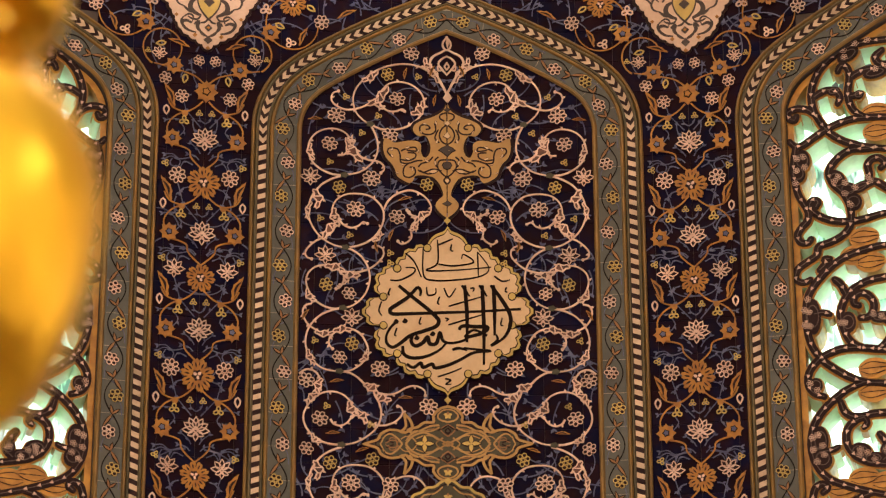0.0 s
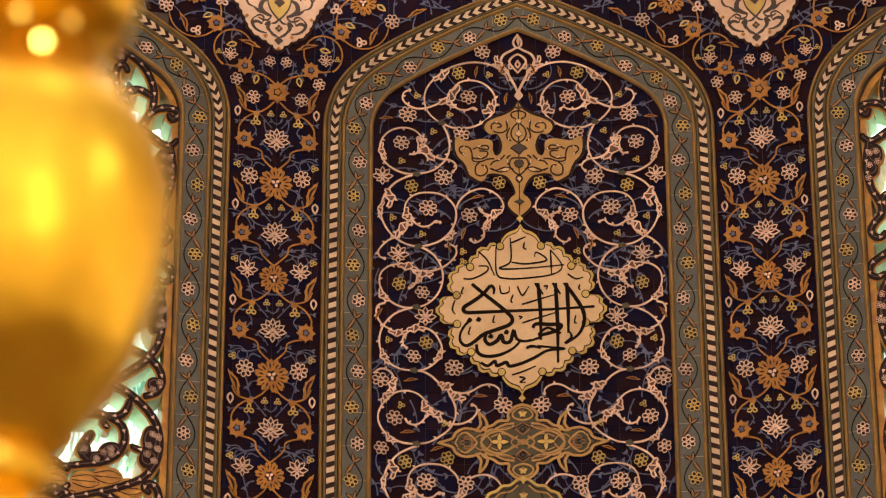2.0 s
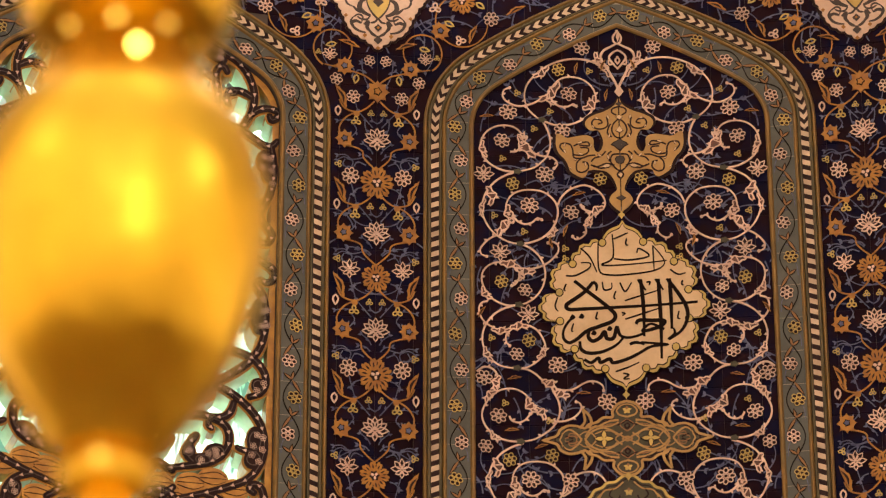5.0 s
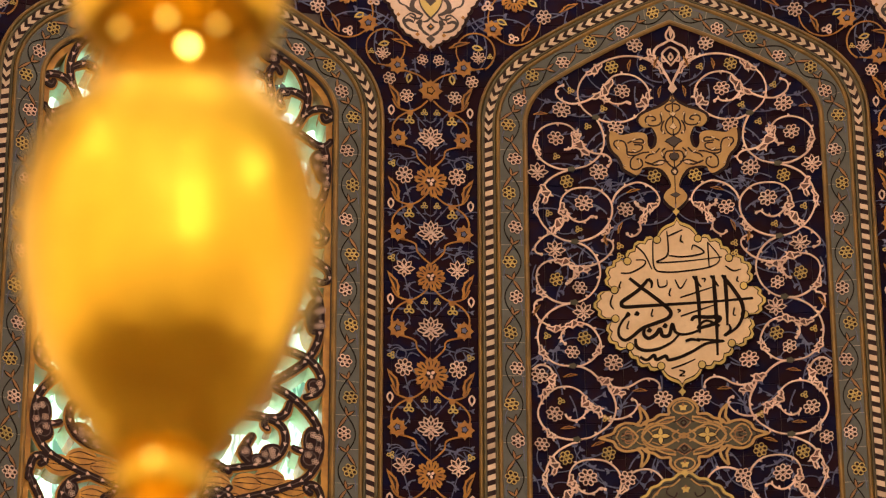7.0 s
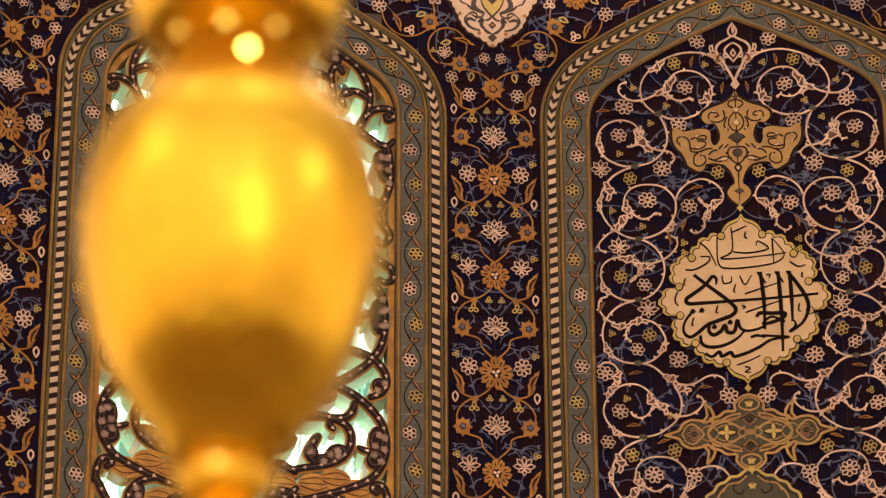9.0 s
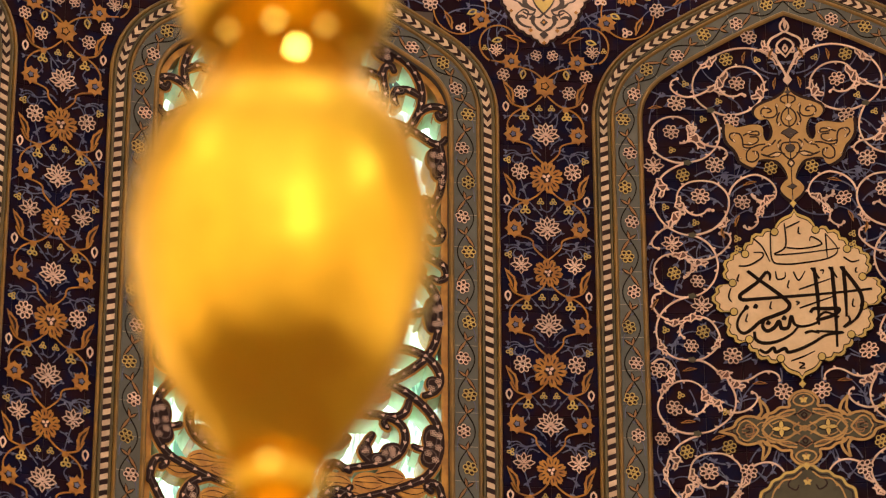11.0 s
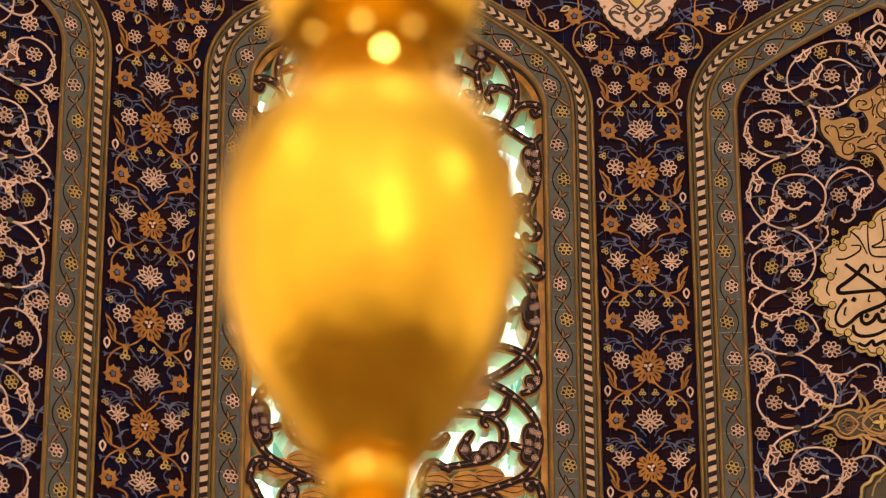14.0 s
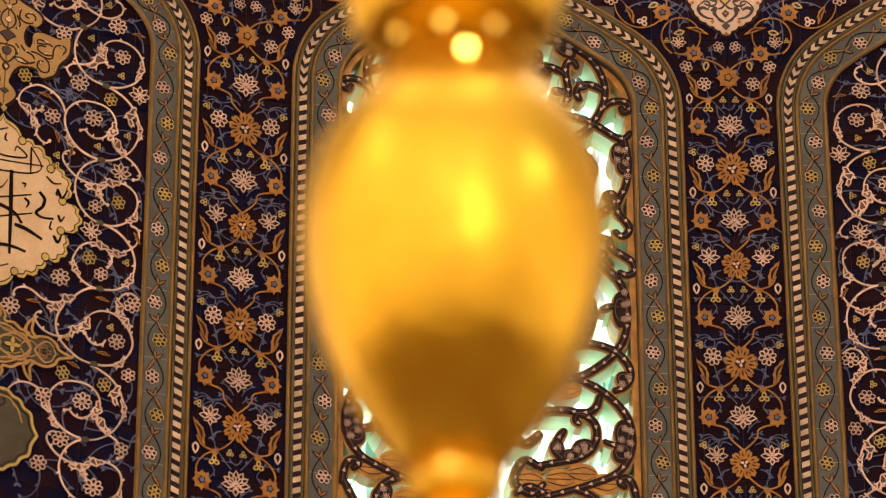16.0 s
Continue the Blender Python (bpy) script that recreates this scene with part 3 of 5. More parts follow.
    for me, ds, dz, turn, size in ((STAR, 0.138, 0.115, 0, 1), (STAR, 0.262, 0.31, 10, 1.05), (ROSE6, 0.034, 0.148, 0, 0.85), (ROSE6, 0.172, 0.05, 0, 0.95), (ROSE7, 0.1, -0.03, 0, 0.9),
                                   (GOLDDROP, 0.09, 0.055, 10, 1), (GOLDDROP, 0.196, 0.215, 75, 1), (SMALL_LOTUS, 0.2, 0.17, 0, 0.75),
                                   (LEAF, 0.12, 0.225, 20, 1), (BUD, 0.248, 0.175, 0, 0.6), (BLOOM, 0.352, 0.46, 0, 1), (PALEBUD, 0.345, 0.265, 30, 1),
                                   (LEAF, 0.4, 0.3, 70, 1.05), (ROSE7, 0.475, 0.375, 0, 1), (GOLDDROP, 0.3, 0.345, 60, 1), (ROSE7, 0.55, 0.53, 0, 1),
                                   (PALEBUD, 0.24, 0.42, 0, 1.1), (GOLDDROP, 0.43, 0.44, 50, 1), (LEAF, 0.58, 0.42, 30, 1), (STAR, 0.7, 0.55, 0, 1), (ROSE8, 0.8, 0.66, 0, 1)):
        both(me, ds, z + dz, turn, size)
    for g in (1, -1):
        for run in (arc(at + g * 0.185, z + 0.2, 0.085, 90 - g * 150, g * 330, 0.075), 
                    arc(at + g * 0.36, z + 0.36, 0.13, 90 - g * 30, g * 300, 0.1), smooth_path([(at, z + 0.03), (at + g * 0.05, z + 0.075), (at + g * 0.13, z + 0.1), (at + g * 0.22, z + 0.12)], 5)):
            stem(run, 0.0062, 0.0127, 0.004, taper=lambda t: 1.1 - 0.4 * t)
    up = tendrils(lambda g: (lambda s: (s, g.uniform(10.0 + 0.45 * s, 10.75)))(g.uniform(0, 0.8)), 52, 9)
    turned(up, at).make("tendril_tracery", [BLUE], top)["kind"] = "stuff"
    # pale medallion in the spandrel, with its dark arabesque
    med = Shape()
    cz = 10.42

    def spot(half, y):
        return at + 0.0023 * half, 10.1 + 0.0027 * (93 - y)

    def both_ways(pts):
        return [[spot(g * x, y) for x, y in smooth_path(list(pts), 4)] for g in (1, -1)]

    corners = ((0, 93), (10, 84), (22, 76), (36, 69), (49, 60), (56, 49), (61, 37), (67, 26), (73, 14), (83, 4), (88, -12), (90, -40), (84, -70), (70, -100), (48, -130), (24, -150), (0, -165))
    half = []
    for (x0, y0), (x1, y1) in zip(corners, corners[1:]):
        for k in range(6):
            q, lift = k / 6, 0.2 * math.sin(math.pi * k / 6)
            half.append((x0 + (x1 - x0) * q - (y1 - y0) * lift, y0 + (y1 - y0) * q + (x1 - x0) * lift))
    out = [spot(x, y) for x, y in half] + [spot(-x, y) for x, y in half[:0:-1]]
    med.star_fill([(at + (s - at) * 1.07, cz + (y - cz) * 1.035) for s, y in out], (at, cz), 0.0125, 1)
    med.star_fill(out, (at, cz), 0.0165, 0)
    for width, *pts in ((0.02, (20, 2), (31, 8), (34, 20), (26, 28), (14, 33)), (0.012, (26, 28), (36, 26), (46, 18)), (0.009, (46, 18), (56, 14), (60, 4), (54, -6), (46, 0)), (0.016, (14, 62), (20, 54), (18, 44), (26, 50)), (0.012, (2, 70), (10, 66), (16, 60)),
                        (0.011, (22, 64), (34, 62), (44, 56), (50, 46), (46, 38)), (0.014, (30, 48), (40, 44), (48, 48), (44, 56)), (0.008, (46, 38), (36, 32), (28, 36), (30, 46)), (0.009, (14, 33), (20, 40), (30, 40), (38, 36)), (0.009, (0, 37), (6, 44), (14, 46)),
                        (0.008, (60, 4), (66, -4), (74, -8)), (0.012, (40, 2), (34, -10), (40, -24), (52, -30)), (0.009, (52, -30), (62, -24), (66, -36), (58, -46))):
        for run in both_ways(pts):
            med.line(run, width, 0.0185, 0.003, 2, taper=lambda t: 0.45 + 0.6 * math.sin(math.pi * t))
    for reach, pick, off in ((1.12, 2, 0.0195), (1.0, 3, 0.0208)):
        heart = [(0, 37), (8, 29), (16, 18), (20, 4), (17, -12), (9, -26), (0, -34)]
        heart = [(x * reach, 2 + (y - 2) * reach) for x, y in smooth_path(heart, 4)]
        med.slab([spot(x, y) for x, y in heart] + [spot(-x, y) for x, y in heart[-2:0:-1]], off, 0.003, pick)
    for x, y, r, pick in ((0, 8, 10, 2), (0, -8, 7, 2), (0, 55, 7, 2), (0, 77, 8, 2), (0, 55, 3, 4), (24, 70, 4, 4), (-24, 70, 4, 4), (59, 36, 3.5, 4), (-59, 36, 3.5, 4), (0, 92, 4, 4)):
        s, z2 = spot(x, y)
        med.slab([(s + p, z2 + 1.1 * q) for p, q in lobed(0.0023 * r, 4, 0.3, 24)], 0.022 if pick == 2 else 0.0232, 0.003, pick)
    med.make("medallion", [PALE, MAROON, GREYBROWN, YELLOW, ORANGE], top, "pale pink medallion with dark arabesque")
    return top


GREYBROWN = material("grey_brown_tile", (0.055, 0.036, 0.034), 0.45, spec=0.3)
for at in (-3, -1, 1):
    flower_strip(at)

# ---- vine in the grey bands ----
RUST = material("rust_tile", (0.25, 0.11, 0.035), 0.4)
for at in BAYS:
    top, along, lo, hi, run = borders[at]
    mid = [tuple((a + b) / 2 for a, b in zip(p, q)) for p, q in zip(lo, hi)]
    across = [tuple((b - a) for a, b in zip(p, q)) for p, q in zip(lo, hi)]
    half_run = run[-1] / 2
    step = 0.16

    def band(q, w):
        m, c = along(mid, q), along(across, q)
        return (m[0] + c[0] * w, m[1] + c[1] * w)

    vine, leaves, hair = Shape(), Shape(), Shape()
    n = int(run[-1] / 0.0125)
    vine.line([band(k * run[-1] / n, -0.36 * math.cos(math.pi * (abs(half_run - k * run[-1] / n) / step - 0.5))) for k in range(n + 1)], 0.0046, 0.0155, 0.003)
    for way in (1, -1):
        for k in range(int(half_run / step)):
            g = 1 if k % 2 == 0 else -1
            c = band(half_run - way * (k + 0.5) * step, 0.13 * g)
            put((BANDGOLD, BANDROSE)[k % 2], c[0], c[1], top, 17 * k % 60, 0.0155)
            if k == 0 and way == -1:
                continue
            mid_q, tip_q = half_run - way * k * step, half_run - way * (k - 0.3) * step
            a, b = band(mid_q, 0.0), band(tip_q, -0.2 * g if k else 0.3)
            t = math.atan2(b[1] - a[1], b[0] - a[0])
            for turn, ln, thick in ((0.55, 0.038, 0.0095), (-0.55, 0.034, 0.0095), (math.pi + 0.18 * g * way, 0.07, 0.0105)):
                leaves.slab(petal(a[0], a[1], ln + 0.006, thick + 0.007, t + turn, 4), 0.0162, 0.003, 1)
                leaves.slab(petal(a[0], a[1], ln, thick, t + turn, 4), 0.0172, 0.003, 0)
            for r0, r1, r2 in ((0.1, 0.3, 0.55), (0.5, 0.75, 0.95)):
                q0 = half_run - way * (k + r0) * step
                hair.line(smooth_path([band(q0, -0.1 * g), band(q0 - way * 0.03, 0.33 * g), band(q0 - way * 0.085, 0.4 * g)], 4), 0.0026, 0.0152, 0.002)
    vine.make("vine", [BLACK], top)
    leaves.make("leaf_tracery", [RUST, BLACK], top)["kind"] = "stuff"
    hair.make("hairline_tracery", [BLUE], top)["kind"] = "stuff"

# ---- blind panels ----


def scrollwork(stem, leaf, down=0):
    """One length of the panel's scrolls, traced in view pixels for the half left of the axis."""
    stem((608, 313), (590, 318), (572, 327), (560, 338), (551, 351), (546, 366), (545, 381), (549, 396), (558, 412), (572, 426), (592, 437), (612, 441))
    stem((612, 441), (632, 438), (650, 431), (664, 420), (674, 405), (679, 389), (677, 373), (668, 360), (654, 350), (637, 346), (618, 346), (602, 351), (591, 362), (587, 377), (592, 388))
    stem((594, 398), (589, 411), (577, 421), (560, 428), (547, 438), (540, 448), (542, 457), (551, 461))
    stem((599, 391), (607, 400), (620, 406), (633, 403), (642, 396), (650, 399))
    leaf((590, 371), (600, 404), 15, 2)
    leaf((600, 397), (571, 426), 14, 3)
    leaf((554, 338), (560, 372), 15, -4)
    leaf((551, 360), (546, 392), 8, 3)
    leaf((659, 430), (674, 413), 9, 2)
    if not down:
        stem((679, 374), (685, 361), (696, 350), (710, 343), (727, 340), (744, 346), (757, 357), (763, 371), (758, 383), (746, 390))
        stem((740, 388), (729, 384), (722, 380), (720, 375))
        stem((740, 392), (729, 401), (727, 412), (728, 423), (720, 432), (710, 435), (704, 430))
        leaf((760, 379), (734, 398), 13, 2)
        leaf((738, 396), (726, 412), 9, -2)


def upper_scrolls(stem, leaf):
    stem((791, 172), (785, 159), (775, 144), (762, 132), (745, 122), (724, 117), (702, 117), (680, 122), (660, 131), (643, 144), (631, 158), (625, 174), (626, 190), (631, 203), (641, 214), (653, 223))
    stem((655, 223), (673, 231), (691, 233), (708, 231), (724, 225), (738, 215), (747, 202), (751, 187), (748, 173), (738, 160), (723, 151), (705, 148), (689, 151), (678, 160), (668, 173))
    stem((664, 178), (650, 188), (632, 195), (613, 197), (599, 192), (589, 184), (586, 175), (590, 167), (599, 164))
    stem((668, 176), (674, 189), (686, 199), (701, 200), (711, 196), (716, 200))
    stem((655, 223), (663, 238), (668, 254), (668, 270), (662, 286), (650, 299), (634, 308), (608, 313))
    stem((608, 313), (588, 311), (569, 303), (555, 292), (547, 278), (545, 262), (550, 248), (561, 237), (577, 231), (595, 231), (611, 238), (622, 252))
    stem((628, 264), (637, 279), (652, 286), (667, 288), (677, 294), (680, 302), (674, 309))
    stem((597, 277), (607, 277), (614, 271), (618, 262))
    for a, b, wide, bend in (((687, 157), (650, 190), 15, -3), ((667, 176), (678, 196), 9, 3), ((728, 206), (749, 182), 16, 4), ((669, 128), (640, 147), 11, -2), ((612, 247), (642, 289), 16, 3), ((622, 262), (616, 246), 12, 2),
                             ((549, 256), (556, 286), 10, 3), ((776, 150), (752, 122), 11, 3), ((769, 130), (751, 106), 12, -3)):
        leaf(a, b, wide, bend)


def middle_scrolls(stem, leaf):
    stem((612, 441), (626, 447), (640, 458), (650, 474), (654, 492), (652, 508), (645, 524), (632, 538), (617, 546), (605, 548))
    stem((605, 548), (588, 549), (570, 543), (555, 532), (545, 516), (541, 501), (544, 487), (554, 477), (568, 472), (584, 473), (598, 480))
    stem((600, 480), (618, 485), (636, 484), (654, 478), (668, 468), (678, 455), (677, 444), (668, 438), (660, 440))
    stem((608, 489), (607, 501), (601, 511), (594, 514))
    stem((605, 548), (585, 552), (567, 560), (553, 572), (544, 586), (540, 602), (541, 618), (548, 634), (560, 648), (577, 657), (600, 660))
    stem((551, 540), (540, 543), (535, 553), (538, 567), (547, 579), (560, 587))
    stem((600, 586), (620, 585), (635, 592), (645, 605), (651, 622), (646, 638), (633, 651), (617, 659), (600, 660))
    stem((590, 591), (582, 602), (582, 613), (588, 620))
    for a, b, wide, bend in (((574, 474), (610, 484), 13, -2), ((600, 484), (637, 490), 12, 2), ((542, 514), (559, 536), 11, 3), ((556, 590), (592, 591), 11, 2), ((588, 590), (622, 587), 12, -2), ((543, 621), (557, 646), 11, 2), ((636, 643), (650, 621), 10, 3), ((612, 488), (607, 506), 8, -2)):
        leaf(a, b, wide, bend)


def lower_scrolls(stem, leaf):
    stem((600, 660), (616, 662), (631, 670), (643, 681), (655, 691), (672, 699), (690, 701), (704, 697), (716, 690), (729, 686), (742, 688), (751, 695), (752, 703))
    stem((663, 703), (671, 718), (674, 735), (670, 752), (660, 766), (644, 778), (625, 787), (603, 790))
    stem((528, 664), (541, 656), (555, 659), (564, 669), (568, 684), (563, 698), (554, 709))
    stem((603, 790), (582, 788), (563, 781), (548, 769), (538, 753), (536, 737), (543, 720), (555, 706), (572, 697), (592, 696), (609, 703), (622, 716))
    stem((630, 733), (641, 744), (657, 753), (676, 756), (693, 752), (705, 744), (712, 733), (709, 724), (703, 722))
    stem((584, 744), (589, 752), (601, 756), (613, 751), (621, 741))
    for a, b, wide, bend in (((643, 684), (668, 703), 15, -3), ((662, 696), (692, 711), 14, 3), ((569, 673), (562, 700), 13, 3), ((562, 700), (543, 719), 12, 3), ((616, 713), (634, 738), 15, 3), ((628, 732), (648, 752), 13, -3), ((551, 770), (568, 785), 10, 3)):
        leaf(a, b, wide, bend)
    stem((677, 876), (683, 864), (694, 854), (710, 847), (728, 846), (743, 853), (753, 866), (752, 878), (744, 887))
    leaf((676, 888), (694, 860), 9, 2)


FLOWERS = ((8, 595, 208), (7, 583, 258), (8, 657, 320), (5, 549, 315), (8, 629, 374), (5, 575, 454), (7, 702, 388), (7, 728, 99), (7, 703, 179), (6, 617, 523), (6, 600, 636), (8, 672, 657), (7, 565, 744), (8, 620, 858),
           (6, 541, 797), (8, 758, 724), (5, 622, 565), (7, 541, 676), (7, 690, 320 - 77), (7, 690, 862), (8, 592, 1000), (7, 692, 978), (6, 546, 926), (7, 655, 930), (6, 545, 1050), (7, 612, 1110))
GOLDEN = ((686, 136), (600, 335), (576, 507), (622, 612), (658, 817), (583, 822), (755, 331))
SMALL = ((583, 290), (669, 209), (566, 390), (618, 420), (640, 239), (577, 722), (655, 755), (690, 452), (556, 606), (740, 140), (612, 175), (690, 350 + 120))
THORNS = ((717, 356, 15), (557, 214, 5), (692, 420, 70), (718, 134, 80), (770, 182, 80), (595, 678, 10), (588, 770, 5), (717, 708, 0), (640, 690 + 110, 20), (540, 560, 60), (765, 130, 70), (666, 440, 100))


def lobed_medallion(cx, cy, grow):
    """Outline with six cusps a side between round lobes and a pointed top and foot, in view pixels."""
    cusps = [90, 72, 40, 12.5, -12.5, -40, -72, -90]
    out = []
    for a, b in zip(cusps, cusps[1:]):
        for k in range(9):
            t = k / 9
            ang = a + (b - a) * t
            if abs(a) == 90 or abs(b) == 90:
                u = abs(abs(ang) - 72) / 18
                r = 121 + 13 * math.sin(math.pi * min(1, u * 1.1)) + 30 * u ** 3
            else:
                r = 121 + (30 - 0.46 * abs(a + b) / 2 * 0.8) * abs(math.sin(math.pi * t)) ** 0.5 + 6.5 * abs(math.sin(3 * math.pi * t)) - 4.5
            out.append((cx + (r + grow) * math.cos(radians(ang)), cy - (r + grow) * math.sin(radians(ang))))
    out.append((cx, cy + 150 + grow))
    return out + [(2 * cx - x, y) for x, y in out[-2:0:-1]]


def blind_panel(at):
    top = tagged(new("blind_panel"), "pointed blind panel of white scrolls and flowers on navy tiles", "tile panel", "blind panels")

    def inside(g):
        while True:
            s, z = g.uniform(0, 0.59), g.uniform(7.8, 10.2)
            if z < 9.75 or z < 10.2 - 0.75 * s:
                return s, z

    turned(tendrils(inside, 170, 3), at).make("tendril_tracery", [BLUE], top)["kind"] = "stuff"
    for g in (1, -1):
        def place(x, y):
            s, z = view_to_wall(x, y)
            return at + g * s, z

        def stem(*pts, down=0):
            sh = Shape()
            path = [place(x, y + down) for x, y in smooth_path(list(pts), 4)]
            sh.line(path, 0.0071, 0.0135, 0.005, taper=lambda t: 1.12 - 0.3 * t)
            sh.slab(ellipse(*path[-1], 0.0066, 0.0072, 0, 8), 0.014, 0.005)
            for k in (0.3, 0.55, 0.8):
                i = int(k * (len(path) - 2))
                a = math.atan2(path[i + 1][1] - path[i][1], path[i + 1][0] - path[i][0])
                sh.slab(petal(*path[i], 0.015, 0.009, a + 1.1 * (1 if k < 0.5 else -1), 3), 0.0138, 0.005)
            sh.make("scroll", [PINK], top)

        def leaf(a, b, wide, bend, down=0):
            """A hollow, toothed half-leaf that clasps a stem."""
            n, dx, dy = 14, b[0] - a[0], b[1] - a[1]
            ln = math.hypot(dx, dy)
            nx, ny = -dy / ln, dx / ln
            rims = []
            for side in (1, -1):
                rim = []
                for k in range(n + 1):
                    u = k / n
                    w = side * wide / 2 * (0.12 + 0.88 * math.sin(math.pi * u ** 0.8) ** 0.8) * (0.78 + 0.3 * math.cos(4.4 * math.pi * u + 0.6 * side)) + bend * 1.6 * math.sin(math.pi * u)
                    rim.append((a[0] + dx * u + nx * w, a[1] + dy * u + ny * w))
                rims.append(rim)
            ring = [place(x, y + down) for x, y in rims[0] + rims[1][-2:0:-1]]
            sh = Shape()
            sh.slab(ring, 0.0136, 0.004, 1)
            sh.line(ring, 0.0052, 0.0149, 0.005, 0, closed=True)
            for side, u in ((1, 0.3), (-1, 0.62), (1, 0.84)):
                p, away = rims[0 if side == 1 else 1][int(u * n)], side * wide * 0.34
                tip = [(p[0] - dx / ln * 3, p[1] - dy / ln * 3), (p[0] + nx * away + dx / ln * 5, p[1] + ny * away + dy / ln * 5), (p[0] + dx / ln * 4, p[1] + dy / ln * 4)]
                sh.slab([place(x, y + down) for x, y in tip], 0.0152, 0.005, 0)
            for u in (0.36, 0.68):
                rung = [rims[0][int(u * n)], rims[1][int(u * n) + 1]]
                sh.line([place(x, y + down) for x, y in rung], 0.005, 0.0147, 0.004, 0)
            sh.make("half_leaf", [PINK, LEAFRED], top)

        scrollwork(stem, leaf)
        upper_scrolls(stem, leaf)
        middle_scrolls(stem, leaf)
        lower_scrolls(stem, leaf)
        scrollwork(lambda *pts: stem(*pts, down=480), lambda *q: leaf(*q, down=480), 480)
        middle_scrolls(lambda *pts: stem(*pts, down=480), lambda *q: leaf(*q, down=480))
        for x, y in ((655, 223), (609, 313), (611, 441), (606, 548), (600, 660), (603, 790), (611, 921), (606, 1028)):
            knot = Shape()
            s, z = place(x, y)
            knot.slab([(s + p, z + 0.75 * q) for p, q in lobed(0.019, 5, 0.25, 30)], 0.0156, 0.004)
            knot.make("knot", [OLIVEGREY], top)
        for n, x, y in FLOWERS:
            put({5: SMALL_LOTUS, 6: ROSE6, 7: ROSE7, 8: ROSE8}[n], *place(x, y), top, g * 7 * n if n > 5 else 0, 0.0145)
        for x, y in GOLDEN:
            put(GOLDROSE, *place(x, y), top, 0, 0.0145)
        for x, y in SMALL:
            put(BUD, *place(x, y), top, g * 25, 0.0145, 0.72)
        for x, y, a in THORNS:
            ob = put(THORN, *place(x, y), top, 0, 0.0145)
            ob.matrix_world = wall_pose(*place(x, y), 0.0145) @ Matrix.Diagonal((g, 1, 1, 1)) @ pose(0, 0, 0, 0, 0, a)
    # the flame-shaped bud under the apex
    bud = Shape()
    for g in (1, -1):
        for pts, w in (([(792, 172), (781, 150), (769, 131), (761, 116), (766, 104), (779, 97), (790, 91)], 0.0095), ([(792, 93), (785, 88), (784, 79), (792, 68)], 0.008), ([(792, 137), (783, 127), (776, 116), (783, 107), (792, 103)], 0.008), ([(783, 127), (776, 128), (775, 120)], 0.007), ([(792, 128), (787, 121), (792, 114)], 0.007)):
            bud.line([(at + g * s, z) for s, z in (view_to_wall(*p) for p in smooth_path(pts, 5))], w, 0.0145, 0.004, 0, taper=lambda t: 0.75 + 0.3 * math.sin(math.pi * t))
    for x, y, w in ((792, 80, 3), (792, 177, 8)):
        bud.slab([(at + view_to_wall(px, py)[0], view_to_wall(px, py)[1]) for px, py in ((x, y - 13), (x + w, y), (x, y + 9), (x - w, y))], 0.0155, 0.004, 0)
    bud.make("apex_bud", [PINK], top)

    # tan palmette
    half = [(792, 189), (799, 202), (816, 212), (834, 218), (848, 226), (851, 236), (842, 246), (830, 245), (823, 254), (820, 267), (824, 280), (832, 284), (837, 274), (837, 262), (842, 256), (854, 254), (869, 256), (884, 258), (894, 252), (902, 251),
            (904, 262), (903, 275), (898, 286), (890, 294), (884, 304), (880, 316), (871, 323), (858, 329), (851, 324), (848, 317), (838, 315), (826, 316), (815, 319), (806, 328), (800, 340), (798, 351), (806, 358), (812, 369), (804, 381), (792, 390)]
    line = smooth_path(half, 3)
    pal = Shape()
    for grow, pick, off in ((1, 1, 0.0165), (0, 0, 0.0195)):
        ring = []
        for x, y in line:
            dx, dy = x - 792, y - 280
            q = 1 + grow * 4 / max(30, math.hypot(dx, dy)) * 1.4
            ring.append((792 + dx * q, 280 + dy * q))
        for g in (1, -1):
            pal.slab([(at + g * view_to_wall(x, y)[0], view_to_wall(x, y)[1]) for x, y in ring], off, 0.004, pick)
    for g in (1, -1):
        def drawn(pts):
            return [(at + g * s, z) for s, z in (view_to_wall(792 + u / 3, 173 + y / 3) for u, y in pts)]

        for vine in (((62, 150), (57, 190), (82, 210), (122, 208), (142, 185), (132, 162), (102, 162), (87, 178), (110, 185)), ((37, 255), (60, 235), (54, 205), (42, 185)), ((27, 405), (72, 395), (122, 412), (152, 400)),
                     ((127, 350), (162, 352), (202, 365), (242, 360), (247, 320), (262, 290), (302, 285), (314, 305), (292, 330)), ((242, 300), (207, 285), (167, 280), (160, 300), (212, 295)), ((247, 345), (202, 350), (167, 335), (167, 312), (207, 308)),
                     ((202, 365), (227, 390), (227, 430), (197, 440), (167, 420), (172, 390), (197, 385)), ((72, 330), (97, 355), (132, 365), (150, 385)), ((52, 385), (62, 350), (42, 330)), ((0, 160), (27, 185), (37, 220), (22, 250), (0, 262)),
                     ((0, 345), (37, 350), (47, 385), (22, 420), (0, 435)), ((0, 95), (30, 105), (34, 125), (10, 140)), ((60, 412), (100, 420), (140, 404)), ((0, 435), (14, 455), (0, 475))):
            pal.line(drawn(smooth_path(list(vine), 4)), 0.0064, 0.0212, 0.002, 1)
